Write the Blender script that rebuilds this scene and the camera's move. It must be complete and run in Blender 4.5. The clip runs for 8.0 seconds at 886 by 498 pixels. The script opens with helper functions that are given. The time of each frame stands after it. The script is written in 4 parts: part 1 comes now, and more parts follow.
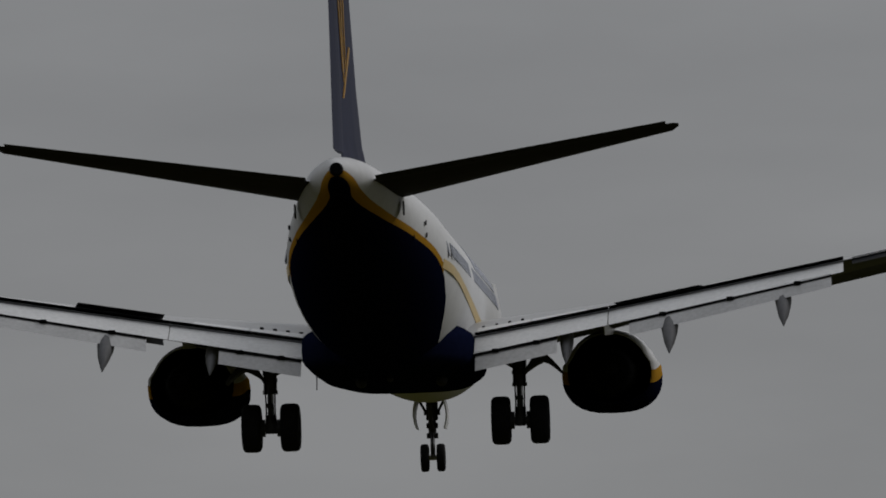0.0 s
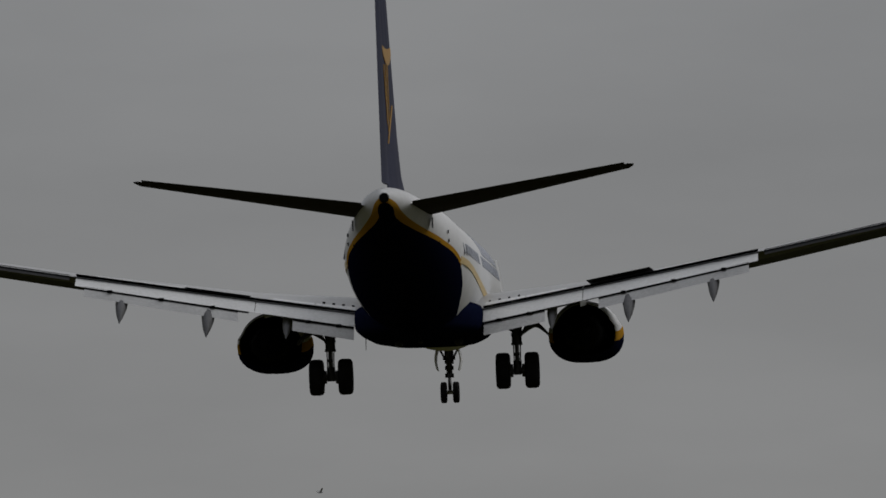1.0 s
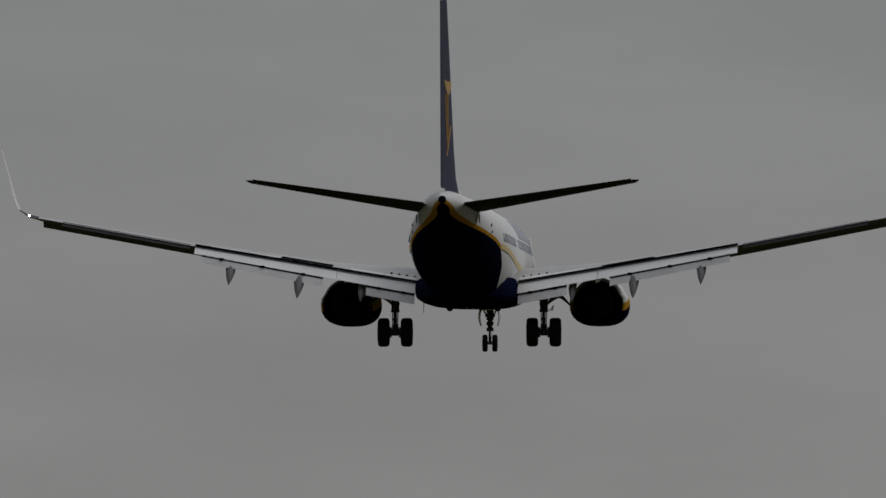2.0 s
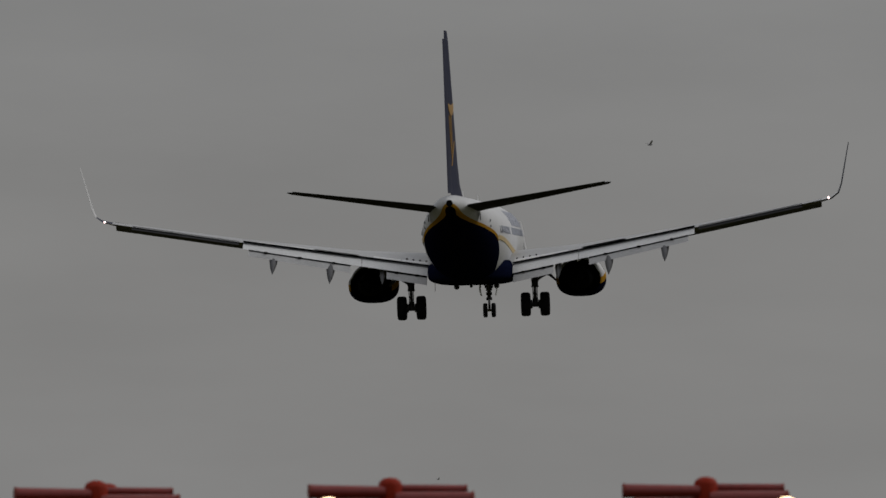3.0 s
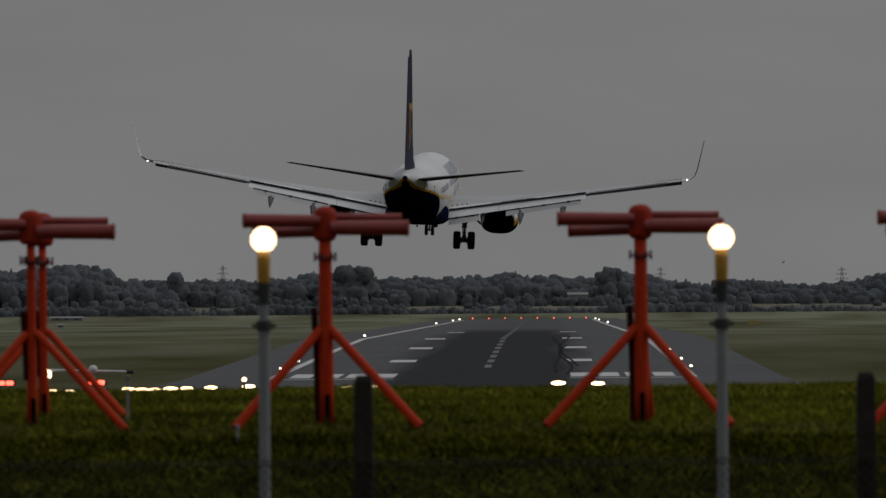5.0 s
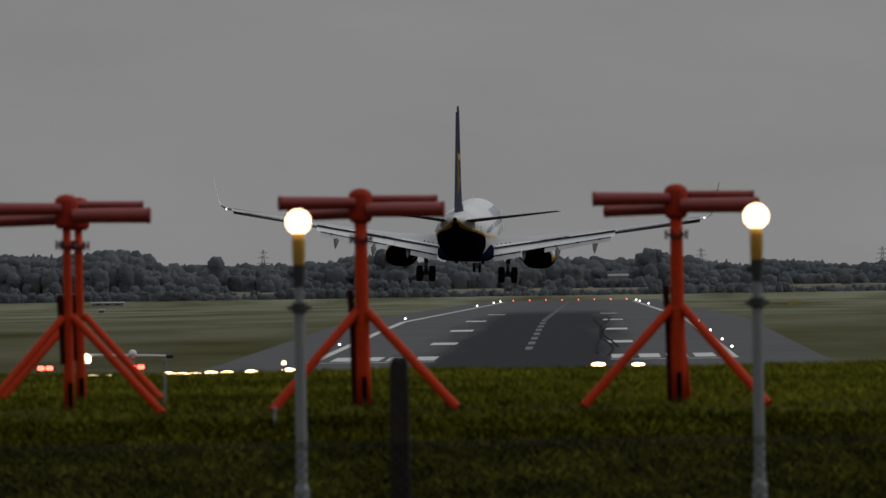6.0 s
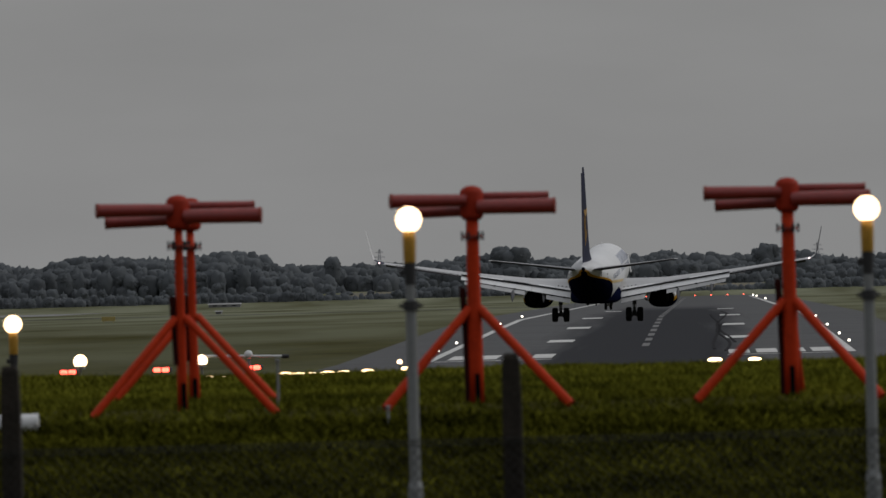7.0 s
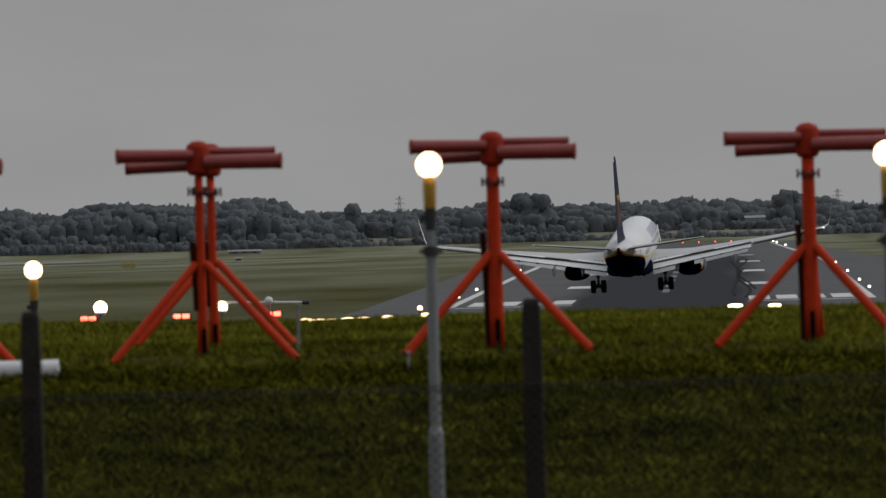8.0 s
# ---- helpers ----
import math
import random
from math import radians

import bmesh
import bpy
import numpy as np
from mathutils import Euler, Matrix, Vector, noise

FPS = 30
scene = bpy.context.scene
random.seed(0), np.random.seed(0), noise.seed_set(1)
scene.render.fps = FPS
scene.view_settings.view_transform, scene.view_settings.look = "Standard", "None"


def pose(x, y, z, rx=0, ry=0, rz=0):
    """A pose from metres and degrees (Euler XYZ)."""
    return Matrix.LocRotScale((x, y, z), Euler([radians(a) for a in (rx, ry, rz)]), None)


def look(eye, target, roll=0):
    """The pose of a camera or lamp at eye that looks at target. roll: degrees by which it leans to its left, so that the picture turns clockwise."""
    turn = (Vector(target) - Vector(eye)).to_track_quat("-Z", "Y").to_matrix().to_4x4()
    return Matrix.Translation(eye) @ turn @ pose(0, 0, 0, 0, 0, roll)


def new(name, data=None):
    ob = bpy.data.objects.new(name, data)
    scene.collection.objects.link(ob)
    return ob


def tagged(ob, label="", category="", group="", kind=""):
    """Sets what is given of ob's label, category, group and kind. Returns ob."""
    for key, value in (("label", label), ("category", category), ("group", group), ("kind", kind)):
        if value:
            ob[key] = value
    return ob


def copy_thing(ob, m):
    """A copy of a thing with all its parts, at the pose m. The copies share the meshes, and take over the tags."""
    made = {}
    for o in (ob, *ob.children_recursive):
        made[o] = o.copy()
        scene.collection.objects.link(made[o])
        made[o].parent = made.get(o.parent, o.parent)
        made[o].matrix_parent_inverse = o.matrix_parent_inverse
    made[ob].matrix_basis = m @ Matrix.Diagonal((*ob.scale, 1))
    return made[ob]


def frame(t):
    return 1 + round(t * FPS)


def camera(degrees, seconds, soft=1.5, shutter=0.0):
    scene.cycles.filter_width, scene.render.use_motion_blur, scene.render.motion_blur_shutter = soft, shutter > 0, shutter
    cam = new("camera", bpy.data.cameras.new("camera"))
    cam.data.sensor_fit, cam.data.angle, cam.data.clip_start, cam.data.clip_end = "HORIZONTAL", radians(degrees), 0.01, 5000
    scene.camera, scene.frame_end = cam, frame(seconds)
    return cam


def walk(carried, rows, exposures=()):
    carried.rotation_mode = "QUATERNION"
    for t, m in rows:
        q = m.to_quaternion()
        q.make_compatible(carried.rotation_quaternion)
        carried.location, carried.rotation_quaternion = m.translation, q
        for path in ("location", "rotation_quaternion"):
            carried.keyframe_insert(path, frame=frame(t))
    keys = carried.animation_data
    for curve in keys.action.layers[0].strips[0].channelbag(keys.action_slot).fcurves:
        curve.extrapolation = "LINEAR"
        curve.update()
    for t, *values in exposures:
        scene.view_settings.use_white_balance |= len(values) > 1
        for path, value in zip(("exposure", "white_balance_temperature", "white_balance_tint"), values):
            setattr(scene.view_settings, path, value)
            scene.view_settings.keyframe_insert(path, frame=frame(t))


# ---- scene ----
def aim(x, pitch, yaw, roll, z=1.7):
    """The camera's pose behind the fence: pitch up, yaw to the left, roll."""
    return pose(x, 0, z, 90 + pitch, 0, yaw) @ pose(0, 0, 0, 0, 0, roll)


def fly(x, y, z, yaw, pitch, bank):
    """A flying thing's pose: heading, nose up, right wing down."""
    return pose(x, y, z, 0, 0, yaw) @ pose(0, 0, 0, pitch) @ pose(0, 0, 0, 0, bank)


cam = camera(5.791, 8.0, 1.5)
cam.data.dof.use_dof, cam.data.dof.focus_distance, cam.data.dof.aperture_fstop = True, 520, 9.0
walk(cam, [
    (0.0, aim(0.00, 7.833, 1.120, -0.350)),
    (0.5, aim(0.00, 6.484, 1.784, -0.350)),
    (1.0, aim(0.00, 5.014, 1.030, -0.350)),
    (1.5, aim(0.00, 4.045, 1.191, -0.350)),
    (3.0, aim(0.00, 2.072, 1.103, -0.185)),
    (3.5, aim(-0.005, 1.719, 1.469, -0.359, 1.72)),
    (4.0, aim(-0.007, 1.061, 1.011, -0.316, 1.715)),
    (4.5, aim(0.003, 0.481, 0.803, -0.496, 1.713)),
    (5.0, aim(0.005, 0.284, 0.686, -0.399, 1.713)),
    (5.2, aim(0.015, 0.237, 0.801, -0.650, 1.712)),
    (6.3, aim(0.060, 0.174, 1.076, -0.977, 1.69)),
    (6.5, aim(0.074, 0.338, 1.153, -1.296, 1.683)),
    (7.0, aim(0.084, 0.176, 1.712, -1.509, 1.69)),
    (7.5, aim(0.091, -0.049, 1.760, -1.690, 1.685)),
    (8.0, aim(0.083, -0.170, 1.853, -1.534, 1.682)),
], exposures=[(0.0, 0.04, 6520, 10), (1.5, 0.04, 6520, 10), (3.0, 0.0, 6600, 10), (3.5, -0.12, 6660, 10), (4.0, -0.38, 6740, 10), (4.5, -0.42, 6620, 10), (5.0, -0.25, 6500, 10),
              (5.2, -0.12, 6500, 10), (6.3, 0.16, 6500, 10), (6.5, 0.2, 6500, 10), (7.0, 0.16, 6500, 10), (7.5, 0.27, 6500, 10), (8.0, 0.44, 6500, 10)])

# ---- world and light: dull overcast evening ----
world = bpy.data.worlds.new("overcast_sky")
scene.world = world
world.use_nodes = True
wn, wl = world.node_tree.nodes, world.node_tree.links
wn.clear()
w_out = wn.new("ShaderNodeOutputWorld")
w_bg = wn.new("ShaderNodeBackground")
w_co = wn.new("ShaderNodeTexCoord")
w_sep = wn.new("ShaderNodeSeparateXYZ")
w_ramp = wn.new("ShaderNodeValToRGB")
w_ramp.color_ramp.elements[0].position, w_ramp.color_ramp.elements[0].color = 0.0, (0.207, 0.209, 0.211, 1)
w_ramp.color_ramp.elements[1].position, w_ramp.color_ramp.elements[1].color = 1.0, (0.5, 0.51, 0.53, 1)
e = w_ramp.color_ramp.elements.new(0.04)
e.color = (0.205, 0.205, 0.207, 1)
e = w_ramp.color_ramp.elements.new(0.16)
e.color = (0.203, 0.205, 0.209, 1)
w_map = wn.new("ShaderNodeMapping")
w_map.inputs["Scale"].default_value = (6, 6, 22)
w_noise = wn.new("ShaderNodeTexNoise")
w_noise.inputs["Scale"].default_value, w_noise.inputs["Detail"].default_value = 2.2, 5
w_mr = wn.new("ShaderNodeMapRange")
w_mr.inputs["From Min"].default_value, w_mr.inputs["From Max"].default_value = 0.25, 0.75
w_mr.inputs["To Min"].default_value, w_mr.inputs["To Max"].default_value = 0.9, 1.1
w_mul = wn.new("ShaderNodeVectorMath")
w_mul.operation = "SCALE"
w_sky = wn.new("ShaderNodeTexSky")
w_sky.sky_type, w_sky.sun_disc = "NISHITA", False
w_sky.sun_elevation, w_sky.sun_rotation = radians(40), radians(75)
w_add = wn.new("ShaderNodeVectorMath")
w_add.operation = "MULTIPLY_ADD"
w_add.inputs[1].default_value = (0.003, 0.003, 0.003)
wl.new(w_co.outputs["Generated"], w_sep.inputs[0])
wl.new(w_sep.outputs["Z"], w_ramp.inputs["Fac"])
wl.new(w_co.outputs["Generated"], w_map.inputs["Vector"])
wl.new(w_map.outputs["Vector"], w_noise.inputs["Vector"])
wl.new(w_noise.outputs["Fac"], w_mr.inputs["Value"])
wl.new(w_ramp.outputs["Color"], w_mul.inputs[0])
wl.new(w_mr.outputs["Result"], w_mul.inputs["Scale"])
wl.new(w_sky.outputs["Color"], w_add.inputs[0])
wl.new(w_mul.outputs["Vector"], w_add.inputs[2])
wl.new(w_add.outputs["Vector"], w_bg.inputs["Color"])
wl.new(w_bg.outputs["Background"], w_out.inputs["Surface"])
w_bg.inputs["Strength"].default_value = 1.0

sun = new("sun", bpy.data.lights.new("sun", "SUN"))
sun.data.energy, sun.data.angle, sun.data.color = 0.8, radians(30), (1.0, 0.97, 0.93)
sun.matrix_world = look((60, 16, 52), (0, 0, 0))


# ---- materials ----
def material(name, color, rough=0.6, metal=0.0, var=0.15, scale=3.0, bump=0.0, second=None, coat=0.0, spec=0.3):
    """A node material with variation at two scales and a fine relief."""
    m = bpy.data.materials.new(name)
    m.use_nodes = True
    n, l = m.node_tree.nodes, m.node_tree.links
    b = n["Principled BSDF"]
    b.inputs["Roughness"].default_value, b.inputs["Metallic"].default_value = rough, metal
    b.inputs["Coat Weight"].default_value = coat
    b.inputs["Specular IOR Level"].default_value = spec
    co = n.new("ShaderNodeTexCoord")
    big, fine = n.new("ShaderNodeTexNoise"), n.new("ShaderNodeTexNoise")
    big.inputs["Scale"].default_value, big.inputs["Detail"].default_value = scale * 0.25, 4
    fine.inputs["Scale"].default_value, fine.inputs["Detail"].default_value = scale * 4, 6
    for t in (big, fine):
        l.new(co.outputs["Object"], t.inputs["Vector"])
    add = n.new("ShaderNodeMath")
    add.operation = "ADD"
    l.new(big.outputs["Fac"], add.inputs[0])
    l.new(fine.outputs["Fac"], add.inputs[1])
    ramp = n.new("ShaderNodeValToRGB")
    mr = n.new("ShaderNodeMath")
    mr.operation = "MULTIPLY"
    mr.inputs[1].default_value = 0.5
    l.new(add.outputs[0], mr.inputs[0])
    l.new(mr.outputs[0], ramp.inputs["Fac"])
    lo = second or tuple(c * (1 - var) for c in color)
    hi = tuple(min(1, c * (1 + var)) for c in color)
    ramp.color_ramp.elements[0].position, ramp.color_ramp.elements[0].color = 0.36, (*lo, 1)
    ramp.color_ramp.elements[1].position, ramp.color_ramp.elements[1].color = 0.64, (*hi, 1)
    l.new(ramp.outputs["Color"], b.inputs["Base Color"])
    if bump:
        bp = n.new("ShaderNodeBump")
        bp.inputs["Strength"].default_value, bp.inputs["Distance"].default_value = bump, 0.02
        l.new(fine.outputs["Fac"], bp.inputs["Height"])
        l.new(bp.outputs["Normal"], b.inputs["Normal"])
    return m


def glowing(name, color, strength):
    m = bpy.data.materials.new(name)
    m.use_nodes = True
    b = m.node_tree.nodes["Principled BSDF"]
    b.inputs["Base Color"].default_value = (*color, 1)
    b.inputs["Emission Color"].default_value = (*color, 1)
    b.inputs["Emission Strength"].default_value = strength
    return m


NAVY, YELLOW, WHITE = (0.004, 0.005, 0.016), (0.4, 0.21, 0.025), (0.6, 0.608, 0.62)


def livery(name, pieces, band, far=-9.3):
    """White paint above a line, navy below, a yellow band between. pieces: the line's height over y, in the part's space."""
    m = material(name, WHITE, 0.35, var=0.05, scale=1.2, spec=0.0)
    n, l = m.node_tree.nodes, m.node_tree.links
    b = n["Principled BSDF"]
    base = b.inputs["Base Color"].links[0].from_socket
    co, sep = n.new("ShaderNodeTexCoord"), n.new("ShaderNodeSeparateXYZ")
    l.new(co.outputs["Object"], sep.inputs[0])
    curve = n.new("ShaderNodeFloatCurve")
    lo, hi = pieces[0][0], pieces[-1][0]
    mr = n.new("ShaderNodeMapRange")
    mr.inputs["From Min"].default_value, mr.inputs["From Max"].default_value = lo, hi
    l.new(sep.outputs["Y"], mr.inputs["Value"])
    c = curve.mapping.curves[0]
    pts = [((y - lo) / (hi - lo), z / 10) for y, z in pieces]
    c.points[0].location, c.points[1].location = pts[0], pts[-1]
    for q in pts[1:-1]:
        c.points.new(*q)
    curve.mapping.update()
    l.new(mr.outputs["Result"], curve.inputs["Value"])
    up = n.new("ShaderNodeMath")
    up.operation = "MULTIPLY"
    up.inputs[1].default_value = 10
    l.new(curve.outputs[0], up.inputs[0])
    dif = n.new("ShaderNodeMath")
    dif.operation = "SUBTRACT"
    l.new(sep.outputs["Z"], dif.inputs[0])
    l.new(up.outputs[0], dif.inputs[1])
    last = base
    for limit, col in ((band, YELLOW), (0.0, NAVY)):
        lt = n.new("ShaderNodeMath")
        lt.operation = "LESS_THAN"
        lt.inputs[1].default_value = limit
        l.new(dif.outputs[0], lt.inputs[0])
        if col == YELLOW:  # the band ends at a place along the part
            less = n.new("ShaderNodeMath")
            less.operation = "LESS_THAN"
            less.inputs[1].default_value = far
            l.new(sep.outputs["Y"], less.inputs[0])
            both = n.new("ShaderNodeMath")
            both.operation = "MULTIPLY"
            l.new(lt.outputs[0], both.inputs[0])
            l.new(less.outputs[0], both.inputs[1])
            lt = both
        mix = n.new("ShaderNodeMix")
        mix.data_type = "RGBA"
        l.new(lt.outputs[0], mix.inputs["Factor"])
        l.new(last, mix.inputs["A"])
        mix.inputs["B"].default_value = (*col, 1)
        last = mix.outputs["Result"]
    l.new(last, b.inputs["Base Color"])
    return m


white_paint = material("white_paint", WHITE, 0.35, var=0.06, scale=1.5)
flap_paint = material("flap_paint", (0.62, 0.63, 0.64), 0.45, var=0.1, scale=2.5)
# one grey in lit and shaded copies, for upper sides and undersides
tail_shade_grey = material("tail_shade_grey", (0.034, 0.032, 0.034), 0.65, var=0.15, scale=2.0, spec=0.02)
lit_top_grey = material("lit_top_grey", (0.42, 0.425, 0.435), 0.5, var=0.1, scale=1.5, spec=0.2)
wing_shade_grey = material("wing_shade_grey", (0.13, 0.132, 0.14), 0.55, var=0.12, scale=2.0, spec=0.08)
winglet_paint = material("winglet_paint", (0.7, 0.705, 0.71), 0.45, var=0.06, scale=2)
lettering = material("lettering", (0.36, 0.38, 0.44), 0.5, var=0.1, scale=2)
aft_flap_paint = material("aft_flap_paint", (0.46, 0.465, 0.475), 0.5, var=0.12, scale=3)
dark_grey = material("dark_grey", (0.035, 0.035, 0.038), 0.7, var=0.2, scale=6, spec=0.1)
navy_paint = material("navy_paint", (0.008, 0.011, 0.04), 0.5, var=0.15, scale=1.5, spec=0.12)
belly_navy = material("belly_navy", (0.005, 0.007, 0.022), 0.5, var=0.15, scale=1.5, spec=0.0)
yellow_paint = material("yellow_paint", YELLOW, 0.4, var=0.12, scale=4)
sign_yellow = material("sign_yellow", (0.34, 0.27, 0.09), 0.6, var=0.15, scale=3)
gold_line = material("gold_line", (0.6, 0.45, 0.2), 0.45, var=0.1, scale=4)
bare_metal = material("bare_metal", (0.35, 0.35, 0.36), 0.4, 0.9, var=0.15, scale=5)
gear_metal = material("gear_metal", (0.05, 0.05, 0.053), 0.55, 0.2, var=0.3, scale=10, spec=0.1)
tyre_rubber = material("tyre_rubber", (0.01, 0.01, 0.011), 0.85, var=0.3, scale=12, bump=0.3, spec=0.08)
# near black for soot and black parts, and for painted shade in recesses
soot_shade_black = material("soot_shade_black", (0.005, 0.005, 0.0055), 0.8, var=0.3, scale=6, spec=0.02)
fuselage_paint = livery("fuselage_paint", [(-20, 5.1), (-18.7, 4.9), (-17.5, 4.55), (-16, 4.3), (-13, 4.0), (-10, 3.6), (-8, 3.0), (-6, 2.4), (-3, 2.0), (2, 1.6), (6, 1.1), (20, 1.0)], 0.13)
nacelle_paint = livery("nacelle_paint", [(-1, -0.3), (0, -0.3), (3, -0.25), (6, -0.25)], 0.3, 99)

orange_paint = material("orange_paint", (0.44, 0.032, 0.005), 0.55, var=0.16, scale=6, bump=0.1, spec=0.12)
tube_red = material("tube_red", (0.22, 0.026, 0.022), 0.36, var=0.16, scale=5, bump=0.05, spec=0.5)
drum_red = material("drum_red", (0.28, 0.022, 0.008), 0.6, var=0.18, scale=6, bump=0.1, spec=0.12)
duct_red = material("duct_red", (0.03, 0.006, 0.005), 0.7, var=0.3, scale=8, spec=0.05)
dark_red = material("dark_red", (0.2, 0.03, 0.02), 0.6, var=0.2, scale=6)
galvanised = material("galvanised", (0.21, 0.22, 0.225), 0.5, 0.3, var=0.18, scale=14, bump=0.1)
lamp_yellow = material("lamp_yellow", (0.4, 0.22, 0.03), 0.5, var=0.15, scale=10)
black_iron = material("black_iron", (0.03, 0.03, 0.032), 0.6, var=0.2, scale=10)
concrete_post = material("concrete_post", (0.022, 0.018, 0.014), 0.9, var=0.45, scale=9, bump=0.5)
wire_metal = material("wire_metal", (0.02, 0.02, 0.018), 0.8, 0.0, var=0.2, scale=20)
lamp_glow = glowing("lamp_glow", (1.0, 0.7, 0.4), 4.0)
far_glow = glowing("far_glow", (1.0, 0.66, 0.32), 8.0)
edge_glow = glowing("edge_glow", (1.0, 0.93, 0.78), 3.0)
red_glow = glowing("red_glow", (1.0, 0.1, 0.06), 5.0)
nav_glow = glowing("nav_glow", (1.0, 0.72, 0.72), 5.0)
asphalt = material("asphalt", (0.088, 0.089, 0.092), 0.9, var=0.14, scale=0.35, bump=0.2, spec=0.08)
skid_rubber = material("skid_rubber", (0.016, 0.016, 0.018), 0.85, var=0.3, scale=0.5, spec=0.05)
dry_grass = material("dry_grass", (0.17, 0.155, 0.12), 0.95, var=0.25, scale=0.06, second=(0.1, 0.1, 0.085), spec=0.0)
apron_concrete = material("apron_concrete", (0.2, 0.2, 0.2), 0.9, var=0.12, scale=0.1, spec=0.05)
marking = material("marking", (0.5, 0.5, 0.49), 0.75, var=0.2, scale=0.8)
worn_marking = material("worn_marking", (0.14, 0.14, 0.14), 0.8, var=0.3, scale=0.5)


def vary_pieces(m, low, high, through_light=0.0):
    """A tint of its own for each loose piece of a mesh, and light that comes through leaves."""
    n, l = m.node_tree.nodes, m.node_tree.links
    b = n["Principled BSDF"]
    base = b.inputs["Base Color"].links[0].from_socket
    geo, mr, mul = n.new("ShaderNodeNewGeometry"), n.new("ShaderNodeMapRange"), n.new("ShaderNodeVectorMath")
    mr.inputs["To Min"].default_value, mr.inputs["To Max"].default_value = low, high
    mul.operation = "SCALE"
    l.new(geo.outputs["Random Per Island"], mr.inputs["Value"])
    l.new(base, mul.inputs[0])
    l.new(mr.outputs["Result"], mul.inputs["Scale"])
    l.new(mul.outputs["Vector"], b.inputs["Base Color"])
    if through_light:
        tr, add, out = n.new("ShaderNodeBsdfTranslucent"), n.new("ShaderNodeMixShader"), n["Material Output"]
        add.inputs[0].default_value = through_light
        l.new(mul.outputs["Vector"], tr.inputs["Color"])
        l.new(b.outputs[0], add.inputs[1])
        l.new(tr.outputs[0], add.inputs[2])
        l.new(add.outputs[0], out.inputs["Surface"])


# pale blue-grey leaves: the haze of distance is painted into them
hazed_leaf = material("hazed_leaf", (0.14, 0.152, 0.162), 0.95, var=0.08, scale=0.05, second=(0.124, 0.136, 0.148), spec=0.0)
vary_pieces(hazed_leaf, 0.85, 1.12, 0.35)

bark = material("bark", (0.07, 0.06, 0.05), 0.9, var=0.3, scale=3)
hut_grey = material("hut_grey", (0.22, 0.22, 0.22), 0.8, var=0.15, scale=0.8)
pylon_steel = material("pylon_steel", (0.22, 0.23, 0.25), 0.6, 0.3, var=0.1, scale=1)
gull_feather = material("gull_feather", (0.3, 0.3, 0.31), 0.8, var=0.2, scale=20)


def grass_material():
    m = material("grass", (0.042, 0.039, 0.006), 0.95, var=0.3, scale=0.5, bump=0.6, second=(0.019, 0.018, 0.002), spec=0.05)
    n, l = m.node_tree.nodes, m.node_tree.links
    b = n["Principled BSDF"]
    base = b.inputs["Base Color"].links[0].from_socket
    co = n.new("ShaderNodeTexCoord")
    mp = n.new("ShaderNodeMapping")
    mp.inputs["Scale"].default_value = (1.0, 0.22, 1)
    ns = n.new("ShaderNodeTexNoise")
    ns.inputs["Scale"].default_value, ns.inputs["Detail"].default_value = 0.03, 8
    mix = n.new("ShaderNodeMix")
    mix.data_type = "RGBA"
    l.new(co.outputs["Object"], mp.inputs["Vector"])
    l.new(mp.outputs["Vector"], ns.inputs["Vector"])
    ramp = n.new("ShaderNodeMapRange")
    ramp.inputs["From Min"].default_value, ramp.inputs["From Max"].default_value = 0.28, 0.62
    l.new(ns.outputs["Fac"], ramp.inputs["Value"])
    # beyond the bank the field pales with distance: haze put into its colour
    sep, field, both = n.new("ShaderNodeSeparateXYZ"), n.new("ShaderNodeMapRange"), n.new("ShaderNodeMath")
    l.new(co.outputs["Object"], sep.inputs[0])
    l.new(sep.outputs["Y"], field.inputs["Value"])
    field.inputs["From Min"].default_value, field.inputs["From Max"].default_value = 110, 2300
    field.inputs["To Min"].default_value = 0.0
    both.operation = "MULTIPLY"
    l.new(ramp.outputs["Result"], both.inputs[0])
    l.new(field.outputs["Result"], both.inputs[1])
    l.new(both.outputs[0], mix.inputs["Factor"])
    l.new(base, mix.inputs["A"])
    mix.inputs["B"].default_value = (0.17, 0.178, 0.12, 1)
    l.new(mix.outputs["Result"], b.inputs["Base Color"])
    return m


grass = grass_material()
grass_blade = material("grass_blade", (0.128, 0.128, 0.014), 0.95, var=0.4, scale=0.9, second=(0.042, 0.045, 0.006), spec=0.0)

# the front bank's dimness is put into this darker blade colour
shaded_weed = material("shaded_weed", (0.078, 0.077, 0.008), 0.95, var=0.5, scale=4.5, second=(0.011, 0.012, 0.0015), spec=0.0)
vary_pieces(shaded_weed, 0.55, 1.4)
vary_pieces(grass_blade, 0.7, 1.3)


# ---- mesh helpers ----
def part(name, bm, mat, parent=None, label="", smooth=False):
    me = bpy.data.meshes.new(name)
    bmesh.ops.recalc_face_normals(bm, faces=bm.faces)
    bm.to_mesh(me)
    bm.free()
    if smooth:
        me.polygons.foreach_set("use_smooth", [True] * len(me.polygons))
    me.materials.append(mat)
    ob = new(name, me)
    ob.parent = parent
    return tagged(ob, label)


def empty(name, m=None, **tags):
    ob = new(name)
    if m is not None:
        ob.matrix_basis = m
    return tagged(ob, **tags)


